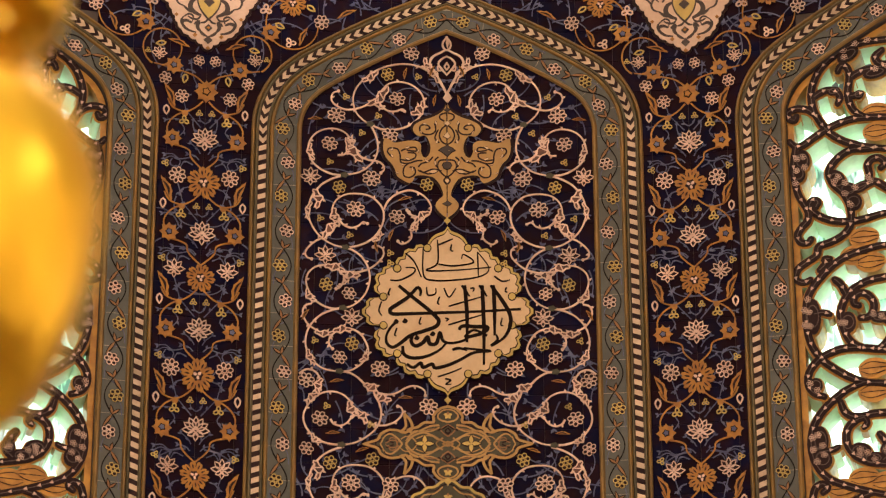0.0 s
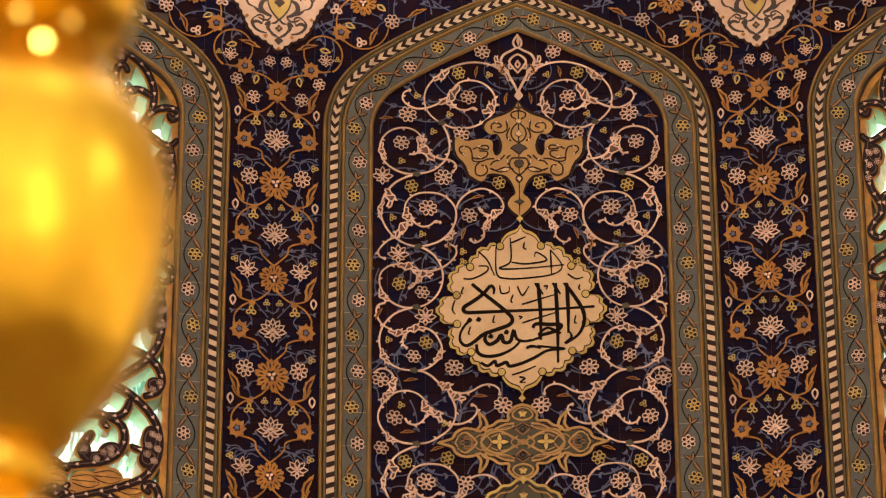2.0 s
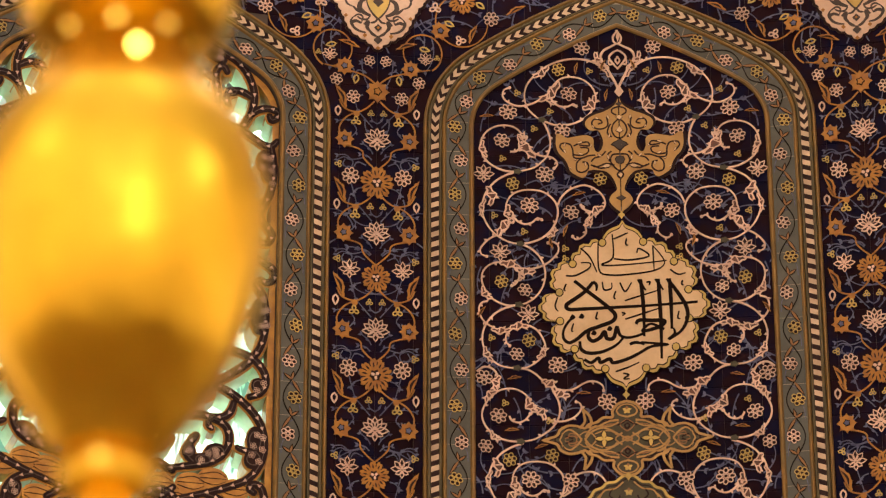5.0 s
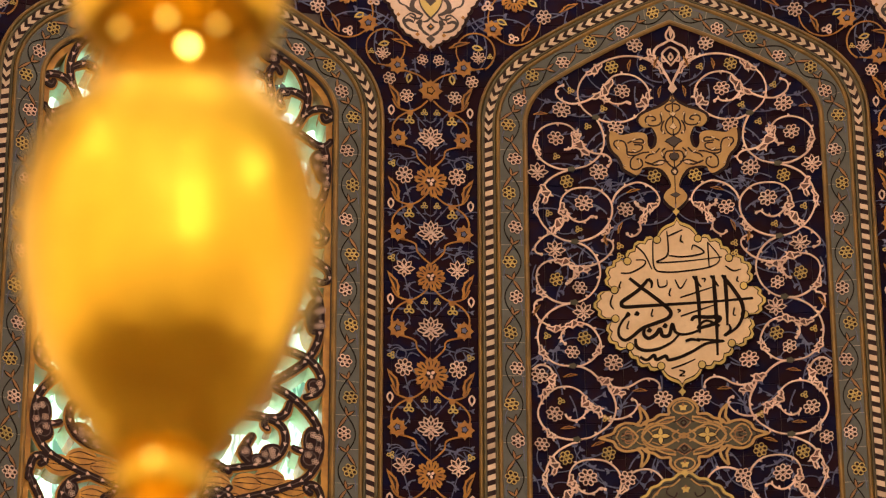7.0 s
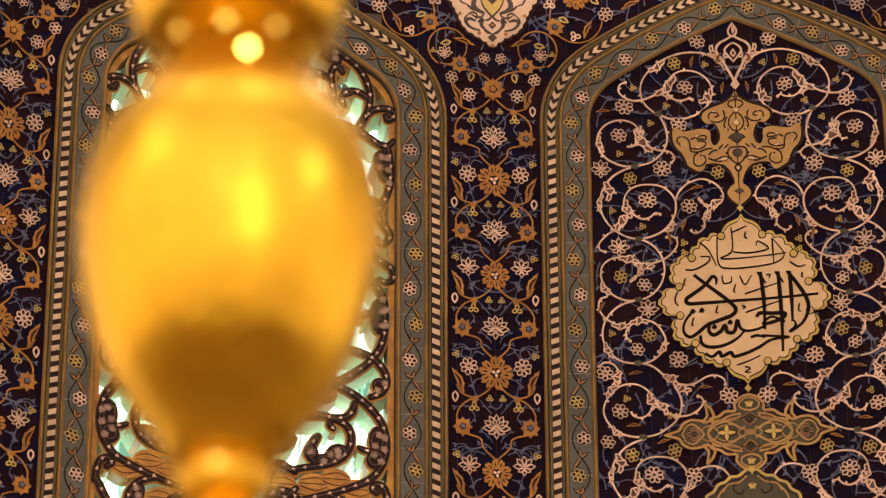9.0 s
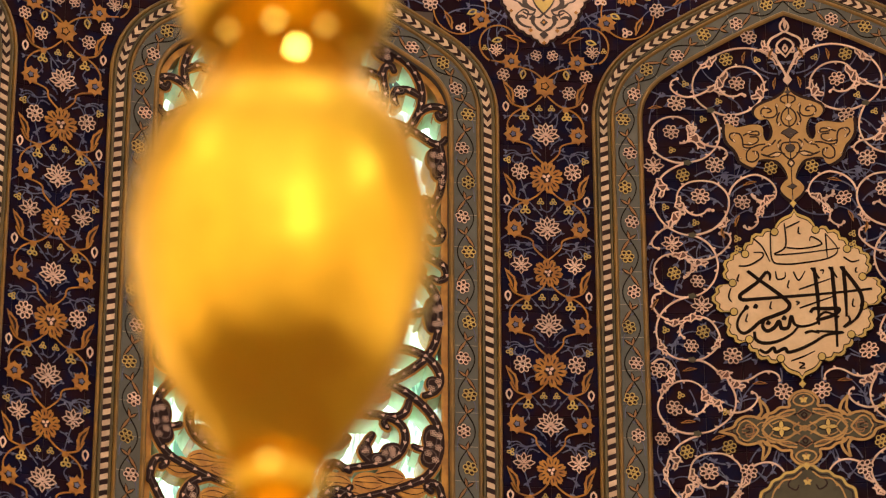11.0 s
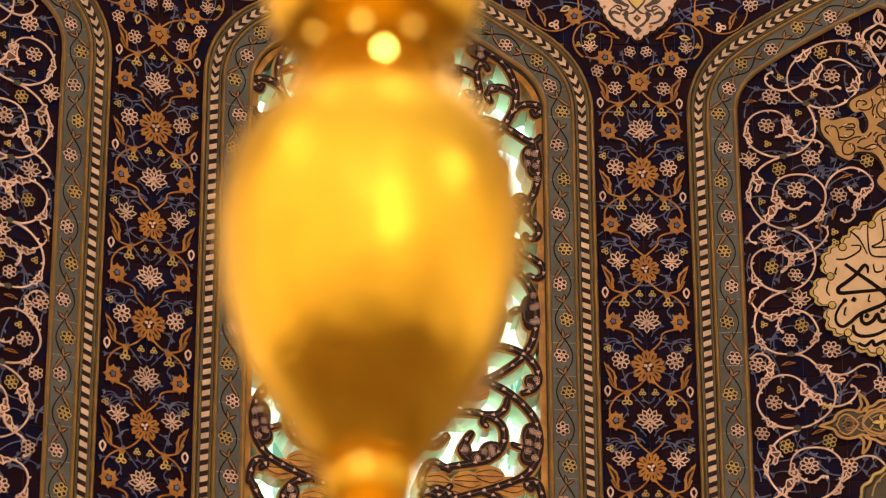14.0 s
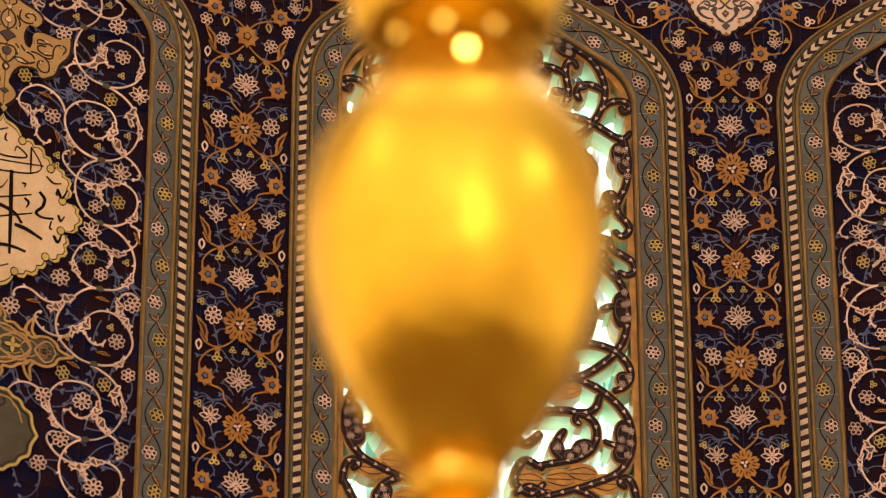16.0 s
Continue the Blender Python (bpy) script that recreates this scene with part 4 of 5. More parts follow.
        for u, y, ln, a in ((55, 150, 13, 70), (115, 155, 11, 10), (50, 248, 13, 110), (60, 362, 14, 80), (105, 352, 13, 35), (70, 408, 24, 170), (207, 282, 14, 160), (290, 292, 11, 120), (290, 326, 13, 60), (207, 342, 14, 20), (182, 396, 12, 90), (262, 416, 9, 30), (150, 300, 10, 120), (135, 200, 9, 60), (235, 372, 9, 200)):
            for wide, pick, off in ((ln * 0.62, 1, 0.0216), (ln * 0.4, 2, 0.0224)):
                c, d = math.cos(radians(a)), math.sin(radians(a))
                pal.slab(drawn([(u + x * c + y2 * d, y - x * d + y2 * c) for x, y2 in ((-ln, 0), (-ln * 0.3, wide * 0.8), (ln * 0.4, wide * 0.75), (ln * (1.15 if pick == 1 else 0.95), 0), (ln * 0.4, -wide * 0.75), (-ln * 0.3, -wide * 0.8))]), off, 0.002, pick)
    for outline, pick in ((((0, 268), (10, 278), (24, 284), (36, 296), (20, 304), (10, 314), (0, 324)), 3), (((0, 358), (14, 362), (20, 375), (12, 390), (0, 396)), 3), (((0, 198), (8, 212), (14, 222), (0, 232)), 2), (((0, 140), (13, 151), (0, 164)), 2),
                          (((0, 446), (9, 456), (0, 470)), 2), (((0, 288), (10, 300), (0, 312)), 2), (((0, 70), (12, 80), (0, 90)), 3), (((0, 565), (20, 578), (0, 592)), 3)):
        pts = [view_to_wall(792 + u / 3, 173 + y / 3) for u, y in outline]
        both_sides = [(at + s, z) for s, z in pts] + [(at - s, z) for s, z in pts[-2:0:-1]]
        mid = sum(z for s, z in both_sides) / len(both_sides)
        pal.slab([(at + (s - at) * 1.22, mid + (z - mid) * 1.18) for s, z in both_sides], 0.0218, 0.003, 1)
        pal.slab(both_sides, 0.0232, 0.003, pick)
    pal.make("palmette", [TAN, MAROON, CREAM, GREYBROWN], top, "tan gold palmette with curling stems")

    # cream medallion with dark brush strokes
    med = Shape()
    for grow, pick, off in ((2, 1, 0.0195), (0, 2, 0.0215), (-5, 1, 0.0225), (-7, 0, 0.0235)):
        med.star_fill([(at + s, z) for s, z in (view_to_wall(x, y) for x, y in lobed_medallion(792, 556, grow))], (at, view_to_wall(792, 556)[1]), off, pick, 6)
    m = med.make("medallion", [CREAM, BLACK, YELLOW], top, "cream lobed medallion with dark brush strokes")

    for ang in (72, 40, 12.5, -12.5, -40, -72):
        for g in (1, -1):
            s, z = view_to_wall(792 + g * 117 * math.cos(radians(ang)), 556 - 117 * math.sin(radians(ang)))
            for r, mat, off in ((0.0175, BLACK, 0.0245), (0.0135, YELLOW, 0.026)):
                sh = Shape()
                sh.slab(ellipse(at + s, z, r, r * 1.12, 0, 12), off, 0.003)
                sh.make("cusp_bead", [mat], m)

    def stroke(width, *pts):
        sh = Shape()
        path = [(at + s, z) for s, z in (view_to_wall(620 + x / 2.57, 380 + y / 2.57) for x, y in smooth_path(list(pts), 6))]
        sh.line(path, width, 0.0265, 0.003, taper=lambda t: 0.62 + 0.38 * math.sin(math.pi * min(1, 0.15 + t)))
        sh.make("brush_stroke", [BLACK], m)

    def broad(width, *pts):
        stroke(width, *[((x - 620) * 2.57, (y - 380) * 2.57) for x, y in pts])

    wide, thin = 0.0165, 0.0068
    if at == 0:
        for x, y0, y1, lean in ((822, 511, 612, 4), (853, 511, 652, 3), (873, 511, 600, 2)):
            broad(wide, (x, y0), (x + lean, (y0 + y1) / 2), (x + lean, y1))
            broad(0.011, (x - 5, y0), (x + 9, y0 + 20))
        broad(wide, (738, 514), (722, 531), (703, 544), (690, 553), (694, 561), (720, 561), (790, 559), (850, 557), (922, 553))
        broad(0.013, (738, 513), (744, 520), (743, 530))
        broad(wide, (705, 511), (724, 527), (748, 546), (768, 563), (776, 574), (770, 584), (748, 592), (725, 600), (708, 613), (694, 620), (684, 613), (683, 600), (690, 586), (699, 577))
        broad(wide, (870, 512), (890, 540), (902, 562), (903, 582), (892, 603), (870, 618))
        broad(wide, (730, 596), (727, 610), (735, 618), (748, 612), (756, 602), (760, 614), (772, 613), (778, 594), (783, 608), (795, 613), (812, 611), (826, 606))
        broad(wide, (812, 590), (818, 583), (840, 584), (862, 585), (856, 594), (838, 600), (823, 602), (838, 590), (862, 600))
        broad(0.0145, (712, 618), (714, 632), (728, 639), (752, 637), (776, 626), (790, 612))
        broad(0.0145, (719, 650), (731, 656), (744, 648), (748, 656), (764, 650), (770, 657), (792, 652), (815, 642), (838, 630), (868, 627), (840, 624), (820, 622))
        broad(0.012, (868, 618), (880, 608), (878, 598))
        broad(0.012, (800, 625), (812, 622), (826, 626))
        for x, y in ((700, 575), (716, 574), (765, 597), (737, 604)):
            broad(0.021, (x - 3, y - 2), (x + 4, y + 2))
    else:
        for x, y0, y1 in ((812, 498, 640), (770, 505, 600), (735, 500, 630)):
            broad(wide, (x, y0), (x + 3, (y0 + y1) / 2), (x + 5, y1))
        broad(wide, (823, 588), (845, 592), (874, 603))
        broad(wide, (690, 618), (740, 632), (812, 626), (846, 630))
        broad(wide, (700, 560), (760, 556), (816, 566), (836, 584))
        broad(0.013, (864, 524), (874, 534), (871, 548), (860, 560), (872, 566), (892, 564))
        broad(0.011, (896, 512), (905, 526), (914, 510))
        broad(0.01, (900, 556), (905, 565), (911, 556))
        broad(0.012, (894, 592), (902, 602), (908, 588))
        broad(0.01, (838, 540), (846, 546), (842, 556))
    for pts in (((250, 190), (290, 230), (322, 300)), ((330, 170), (332, 290), (380, 314), (480, 312), (590, 296), (630, 258), (578, 185)), ((578, 185), (582, 300)), ((395, 130), (396, 235), (345, 268), (470, 268), (640, 254)),
                ((400, 152), (466, 125)), ((400, 240), (470, 248), (560, 232), (515, 196), (505, 218)), ((180, 312), (225, 312), (285, 282), (290, 258), (250, 255)), ((445, 432), (592, 390)), ((445, 516), (600, 470)),
                ((395, 752), (450, 735), (505, 712)), ((430, 760), (455, 768), (432, 785), (458, 786)), ((345, 345), (352, 380), (385, 375), (388, 350)), ((425, 350), (448, 390), (478, 350)), ((140, 410), (128, 450), (142, 474)), ((690, 485), (684, 515), (696, 520)),
                ((405, 388), (396, 415), (404, 424)), ((180, 350), (170, 375), (178, 380)), ((545, 350), (562, 350), (556, 366)), ((655, 295), (690, 318), (725, 312)), ((430, 485), (445, 490), (432, 500)), ((210, 530), (200, 560), (208, 566)), ((320, 480), (312, 508), (322, 512)), ((460, 150), (456, 175), (468, 182)), ((710, 345), (705, 362), (714, 368))):
        stroke(thin, *pts)

    # olive cartouche below, and the crown of the next one
    first = ((0, 1.0), (0.1, 0.93), (0.17, 0.75), (0.17, 0.58), (0.28, 0.57), (0.36, 0.45), (0.45, 0.4), (0.5, 0.3), (0.6, 0.36), (0.7, 0.37), (0.79, 0.27), (0.83, 0.12), (0.9, 0.06), (1.0, 0.0))
    second = ((0, 1), (0.12, 0.95), (0.25, 0.84), (0.4, 0.82), (0.5, 0.72), (0.64, 0.66), (0.72, 0.52), (0.86, 0.42), (0.9, 0.2), (1, 0))
    for cy, wide_half, tall_half, quarter in ((790, 150, 66, first), (935, 95, 82, second)):
        car = Shape()

        def spot(u, v):
            s, z = view_to_wall(792 + wide_half * u, cy - tall_half * v)
            return at + s, z

        quarter = smooth_path(list(quarter), 4)
        upper = quarter + [(x, -y) for x, y in quarter[-2::-1]]
        rim = upper + [(-x, y) for x, y in upper[-2:0:-1]]
        for grow, pick, off in ((1.05, 1, 0.0165), (1.0, 0, 0.0185)):
            car.star_fill([spot(u * grow, v * grow) for u, v in rim], spot(0, 0), off, pick, 4)
        car.line([spot(u, v) for u, v in rim], 0.0105, 0.0208, 0.004, 2 if cy < 900 else 3, closed=True)
        car.line([spot(u * 0.93, v * 0.91) for u, v in rim], 0.0042, 0.0204, 0.003, 1, closed=True)
        for g in (1, -1):
            for h in (1, -1):
                if cy > 900:
                    continue
                for pts, w, pick in (((0.46, 0.3), (0.42, 0.45), (0.45, 0.65), (0.52, 0.82)), 0.012, 2), (((0.56, 0.3), (0.5, 0.45), (0.5, 0.6), (0.52, 0.82)), 0.012, 2), (((0.51, 0.34), (0.47, 0.5), (0.49, 0.66)), 0.007, 4), \
                        (((0.54, 0.0), (0.6, 0.16), (0.68, 0.27), (0.75, 0.2), (0.78, 0.08), (0.8, 0.0)), 0.007, 2), (((0.5, 0.0), (0.42, 0.2), (0.3, 0.3), (0.2, 0.24), (0.1, 0.12), (0.0, 0.0)), 0.008, 2), \
                        (((0.06, 0.16), (0.14, 0.0), (0.06, -0.16)), 0.006, 2), (((0.1, 0.5), (0.22, 0.47), (0.32, 0.36), (0.4, 0.33), (0.47, 0.18)), 0.008, 2), (((0.2, 0.5), (0.3, 0.44), (0.36, 0.32)), 0.005, 4), \
                        (((0.0, 0.58), (0.09, 0.64), (0.12, 0.76), (0.07, 0.88), (0.0, 0.92)), 0.007, 2), (((0.0, 0.2), (0.06, 0.3), (0.08, 0.4), (0.0, 0.52)), 0.005, 5), (((0.0, 0.26), (0.03, 0.34), (0.0, 0.42)), 0.008, 4), \
                        (((0.6, 0.0), (0.62, 0.14), (0.68, 0.16), (0.7, 0.03)), 0.0045, 5), (((0.58, 0.05), (0.66, 0.1), (0.74, 0.02)), 0.0045, 5), (((0.64, 0.02), (0.68, 0.06), (0.73, 0.1)), 0.006, 4), (((0.12, 0.4), (0.24, 0.38), (0.28, 0.3)), 0.0045, 5), \
                        (((0.0, 0.06), (0.06, 0.0), (0.0, -0.06)), 0.007, 2), (((0.1, 0.44), (0.2, 0.34), (0.34, 0.34), (0.44, 0.24), (0.5, 0.08)), 0.0055, 2), (((0.36, 0.0), (0.42, 0.16), (0.5, 0.2), (0.56, 0.12)), 0.005, 2), \
                        (((0.12, 0.1), (0.18, 0.2), (0.28, 0.22), (0.38, 0.14)), 0.005, 2), (((0.58, 0.3), (0.64, 0.36), (0.72, 0.3), (0.76, 0.18)), 0.005, 4), (((0.0, 0.5), (0.05, 0.42), (0.12, 0.36)), 0.006, 4), (((0.86, 0.0), (0.82, 0.1), (0.76, 0.14)), 0.005, 4):
                    car.line([spot(g * u, h * v) for u, v in smooth_path(list(pts), 4)], w, 0.0206, 0.003, pick, taper=lambda t: 1.1 - 0.35 * t)
            if cy < 900:
                s, z = spot(g * 0.275, 0)
                for k in range(4):
                    car.slab(petal(s, z, 0.042, 0.026, radians(90 * k), 3), 0.0222, 0.003, 4)
                    car.slab(petal(s, z, 0.037, 0.018, radians(90 * k), 3), 0.0236, 0.003, 3)
            else:
                for pts, w, pick in (((0.1, 0.84), (0.25, 0.7), (0.45, 0.66), (0.55, 0.5)), 0.006, 2), (((0.3, 0.7), (0.36, 0.55), (0.22, 0.45), (0.16, 0.55)), 0.006, 4), (((0.5, 0.6), (0.62, 0.45), (0.7, 0.2)), 0.006, 2):
                    car.line([spot(g * u, v) for u, v in smooth_path(list(pts), 4)], w, 0.0206, 0.003, pick)
        for v in ((0.76, -0.76) if cy < 900 else (0.62,)):
            s, z = spot(0, v)
            for k in range(5):
                car.slab(petal(s, z, 0.018, 0.013, radians(90 + 72 * k), 3), 0.0222, 0.003, 3 if k else 5)
        car.make("cartouche", [OLIVEGREY, MAROON, TAN, YELLOW, MAROON, RUST], top, "olive grey cartouche edged in tan gold")
    tips = Shape()
    for y in (397, 714, 858):
        s, z = view_to_wall(792, y)
        tips.slab(lobed_at(at, z, 0.014, 4), 0.0285, 0.004)
    tips.make("finial", [YELLOW], top)
    return top


def lobed_at(s, z, r, lobes):
    return [(s + a, z + 1.3 * b) for a, b in lobed(r, lobes, 0.4, 24)]


for at in (-4, 0):
    blind_panel(at)

# ---- window lattices: deep pierced scrollwork with a dark tiled face ----
DEEP = 0.13


def lattice(at, name):
    top = tagged(new(name), "pointed window filled with pierced tiled scrollwork before bright glass", "window", "lattice windows", kind="structure")

    def on_half(x, y):
        s, z = view_to_wall(x, y)
        return s - 2.0, z

    def rosettes(body, *spots):
        for x, y in spots:
            s, z = on_half(x, y)
            for g in (1, -1):
                put(LATROSE, at + g * s, z, body, 23 * (x + y) % 70, -0.0035, 0.52)

    def bar(*pts, width=0.0315, lobes=(), roses=()):
        """A scroll of the lattice on both sides of the axis; lobes are leaf-shaped swellings (x, y, length, breadth, turn)."""
        line = [on_half(x, y) for x, y in smooth_path(list(pts), 6)]
        grow = (lambda t: 0.8 + 0.2 * min(1, 6 * t, 6 * (1 - t)))
        for g in (1, -1):
            path = [(at + g * s, z) for s, z in line]
            blobs = []
            for x, y, rl, rw, turn in lobes:
                s, z = on_half(x, y)
                blobs.append((at + g * s, z, rl * 0.0023, rw * 0.0025, g * radians(turn)))
            sh = Shape()
            sh.line(path, width + 0.014, -0.018, DEEP, 0, taper=grow, side=1)
            for cap in (0, -1):
                sh.slab(ellipse(path[cap][0], path[cap][1], width * 0.42 + 0.007, width * 0.44 + 0.007, 0, 12), -0.0184, 0.06, 0)
            for x, y, rl, rw, a in blobs:
                sh.slab(ellipse(x, y, rl + 0.007, rw + 0.007, a, 18), -0.0208, DEEP, 0)
            body = sh.make("scroll_bar", [BRASS, MINT], top)
            sh = Shape()
            sh.line(path, width, -0.006, 0.006, 0, taper=grow)
            for x, y, rl, rw, a in blobs:
                sh.slab(ellipse(x, y, rl, rw, a, 18), -0.0062, 0.006, 0)
                sh.line(ellipse(x, y, rl * 0.7, rw * 0.62, a, 14), 0.0035, -0.0044, 0.002, 1, closed=True)
            for cap in (0, -1):
                sh.slab(ellipse(path[cap][0], path[cap][1], width * 0.42, width * 0.44, 0, 12), -0.0058, 0.006, 0)
            sh.line(path, width * 0.1, -0.0046, 0.002, 1)
            gone = 0.0
            for k in range(1, len(path)):
                gone += math.dist(path[k], path[k - 1])
                if gone > 0.046:
                    gone = 0.0
                    a = math.atan2(path[k][1] - path[k - 1][1], path[k][0] - path[k - 1][0])
                    sh.slab([(path[k][0] + 0.0095 * math.cos(a + b), path[k][1] + 0.0095 * math.sin(a + b)) for b in (0, 2.3, -2.3)], -0.003, 0.003, 2)
            sh.make("tiled_face", [MAROON, FAINT, PINK], body)
        rosettes(body, *roses)

    # head of the arch
    bar((1640, 62), (1592, 66), (1560, 70), (1530, 74), (1505, 82), (1482, 95), (1464, 108), (1450, 124), (1441, 141), (1436, 158), (1435, 174), (1439, 194), (1448, 211), (1459, 226), (1473, 239), (1492, 249), (1513, 255), (1534, 259), (1555, 261), (1600, 268),
        lobes=((1500, 97, 22, 11, 32),), roses=((1492, 90), (1513, 78), (1535, 71), (1494, 102)))
    bar((1409, 206), (1405, 213), (1396, 209), (1393, 201), (1401, 195), (1415, 192), (1430, 195), (1441, 203))
    bar((1397, 251), (1407, 259), (1420, 257), (1437, 245), (1456, 232), (1480, 219), (1508, 210), (1535, 207), (1562, 206), (1610, 206))
    bar((1482, 126), (1487, 117), (1496, 117), (1502, 127), (1502, 144), (1500, 161), (1502, 179), (1511, 195), (1527, 205))
    bar((1506, 137), (1513, 131), (1530, 123), (1550, 120), (1572, 112), (1610, 100), lobes=((1548, 128, 22, 10, 8),), roses=((1549, 122), (1570, 116)))
    bar((1503, 170), (1513, 168), (1523, 165), lobes=((1519, 167, 9, 8, 0),))
    bar((1440, 172), (1453, 163), (1467, 159), (1480, 163), (1486, 172), (1482, 183), lobes=((1475, 161, 12, 8, 0),))
    bar((1560, 88), (1548, 100), (1556, 112), (1575, 112))
    # upper third, against the frame
    bar((1408, 259), (1405, 278), (1404, 300), (1407, 325), (1413, 346), (1423, 362), (1430, 377), (1428, 391), (1418, 403), (1411, 416), (1416, 428), (1428, 430), (1435, 423),
        lobes=((1419, 284, 14, 20, 0), (1412, 308, 13, 16, 0)), roses=((1410, 282), (1421, 279), (1409, 303), (1424, 297), (1408, 326)))
    bar((1610, 268), (1580, 264), (1552, 261), (1528, 263), (1507, 264), (1488, 274), (1473, 289), (1466, 306), (1474, 325), (1492, 342), (1503, 362), (1506, 384), (1502, 403), (1488, 418), (1469, 428), (1449, 436), (1444, 452), (1427, 464), (1411, 477), (1408, 493), (1420, 500), (1433, 495),
        lobes=((1480, 318, 15, 20, 25), (1510, 357, 15, 16, 0), (1500, 335, 16, 13, -30)), roses=((1476, 322), (1483, 314), (1495, 324), (1495, 343), (1505, 363)))
    bar((1443, 366), (1447, 357), (1438, 354), (1432, 364), (1440, 376), (1458, 386), (1480, 391), (1506, 391), (1531, 386), (1553, 379), (1610, 366))
    bar((1496, 344), (1513, 335), (1531, 327), (1546, 320), (1560, 326), (1580, 340), lobes=((1522, 330, 17, 9, 25),), roses=((1513, 332), (1540, 320)))
    bar((1534, 326), (1538, 308), (1535, 292), (1542, 281), (1556, 279), (1565, 288), (1558, 296), roses=((1535, 314),))
    bar((1610, 430), (1580, 431), (1555, 434), (1533, 440), (1510, 448), (1490, 457), (1471, 471), (1453, 489), (1438, 508), (1429, 527), (1426, 548), (1427, 575), (1431, 598), (1440, 619), (1455, 637), (1466, 646), (1485, 658), (1505, 668), (1526, 675), (1547, 677), (1610, 677),
        lobes=((1438, 560, 14, 32, 0),), roses=((1429, 531), (1423, 550), (1431, 553), (1424, 577), (1433, 578)))
    bar((1450, 478), (1461, 466), (1459, 459), (1468, 458))
    # middle third
    bar((1610, 486), (1580, 487), (1556, 491), (1536, 496), (1516, 506), (1500, 520), (1490, 540), (1487, 558), (1492, 580), (1503, 602), (1522, 614), (1547, 617), (1610, 618),
        lobes=((1500, 570, 14, 19, 0),), roses=((1487, 572), (1495, 572)))
    bar((1476, 494), (1487, 503), (1497, 521))
    bar((1610, 622), (1576, 619), (1548, 617), (1520, 615), (1496, 616), (1474, 622), (1453, 633), (1438, 648), (1430, 664), (1430, 682), (1440, 696), (1458, 702), lobes=((1443, 682, 12, 13, 0),), roses=((1433, 680), (1446, 692)))
    bar((1519, 540), (1511, 537), (1511, 526), (1522, 518), (1536, 522), (1545, 534), (1545, 549), (1536, 560), (1522, 562), lobes=((1560, 560, 20, 10, 0),), roses=((1560, 560), (1545, 556)))
    bar((1545, 560), (1562, 562), (1580, 578), (1572, 600), (1560, 612))
    bar((1440, 556), (1455, 553), (1468, 556), width=0.026)
    # lower third
    bar((1530, 676), (1516, 681), (1498, 690), (1480, 703), (1462, 720), (1448, 738), (1439, 756), (1435, 776), (1436, 800), (1443, 821), (1456, 839), (1472, 851), (1494, 859), (1520, 866), (1547, 872), (1610, 884),
        lobes=((1451, 780, 14, 25, 0), (1455, 812, 16, 18, 20)), roses=((1437, 776), (1447, 771), (1439, 797), (1455, 790), (1446, 818), (1458, 806)))
    bar((1487, 712), (1494, 728), (1508, 737), (1530, 736), (1550, 731), (1610, 728))
    bar((1530, 738), (1514, 744), (1501, 756), (1497, 774), (1501, 791), (1513, 806), (1532, 816), (1553, 820), (1610, 826), lobes=((1522, 800, 20, 16, -25), (1545, 812, 18, 12, 0)), roses=((1522, 797), (1521, 806), (1548, 814), (1535, 802)))
    bar((1528, 738), (1534, 748), (1528, 756), width=0.026)
    bar((1562, 815), (1574, 800), (1566, 780), (1556, 768), lobes=((1570, 796, 12, 14, 0),), roses=((1569, 796),))
    bar((1436, 900), (1438, 880), (1443, 864), (1455, 857), (1463, 864), (1456, 872))
    bar((1449, 800), (1470, 797), (1483, 791), width=0.024)
    bar((1545, 872), (1520, 882), (1505, 897), (1498, 915), (1500, 940), (1515, 960), (1560, 972), lobes=((1512, 905, 14, 18, -10),), roses=((1510, 900), (1515, 912)))
    bar((1438, 895), (1450, 915), (1462, 935), (1470, 960), (1465, 985))
    bar((1572, 905), (1590, 890), (1606, 870), (1628, 862), (1650, 872))
    bar((1585, 960), (1600, 940), (1622, 930), (1645, 940))
    # hidden middle of the lattice
    for y in (140, 240, 330, 400, 470, 560, 650, 760, 850, 930):
        bar((1600, y - 20), (1630, y - 35), (1650, y), (1625, y + 25), (1600, y + 10))
    for z0 in (8.0,):
        for x in (0.12, 0.3, 0.47):
            for g in (1, -1):
                sh = Shape()
                sh.line(arc(at + g * x, z0 - 0.25, 0.09, 40, 320), 0.046, -0.012, DEEP, 0, side=1)
                body = sh.make("scroll_bar", [BRASS, MINT], top)
                sh = Shape()
                sh.line(arc(at + g * x, z0 - 0.25, 0.09, 40, 320), 0.034, -0.006, 0.006)
                sh.make("tiled_face", [MAROON], body)
    # carved clasps on the axis side, left in plain ochre
    for x, y in ((1549, 197), (1552, 230), (1528, 418), (1512, 450), (1540, 462), (1545, 650), (1545, 692), (1528, 845), (1490, 865), (1567, 852), (1556, 905), (1598, 880), (1625, 850), (1640, 900), (1610, 925)):
        s, z = on_half(x, y)
        for g in (1, -1):
            sh = Shape()
            sh.slab(ellipse(at + g * s, z, 0.062, 0.046, 0, 24), -0.014, 0.08, 0)
            sh.slab(ellipse(at + g * (s - 0.012), z, 0.036, 0.034, 0, 18), -0.011, 0.02, 0)
            for k in range(3):
                q = -0.026 + 0.026 * k
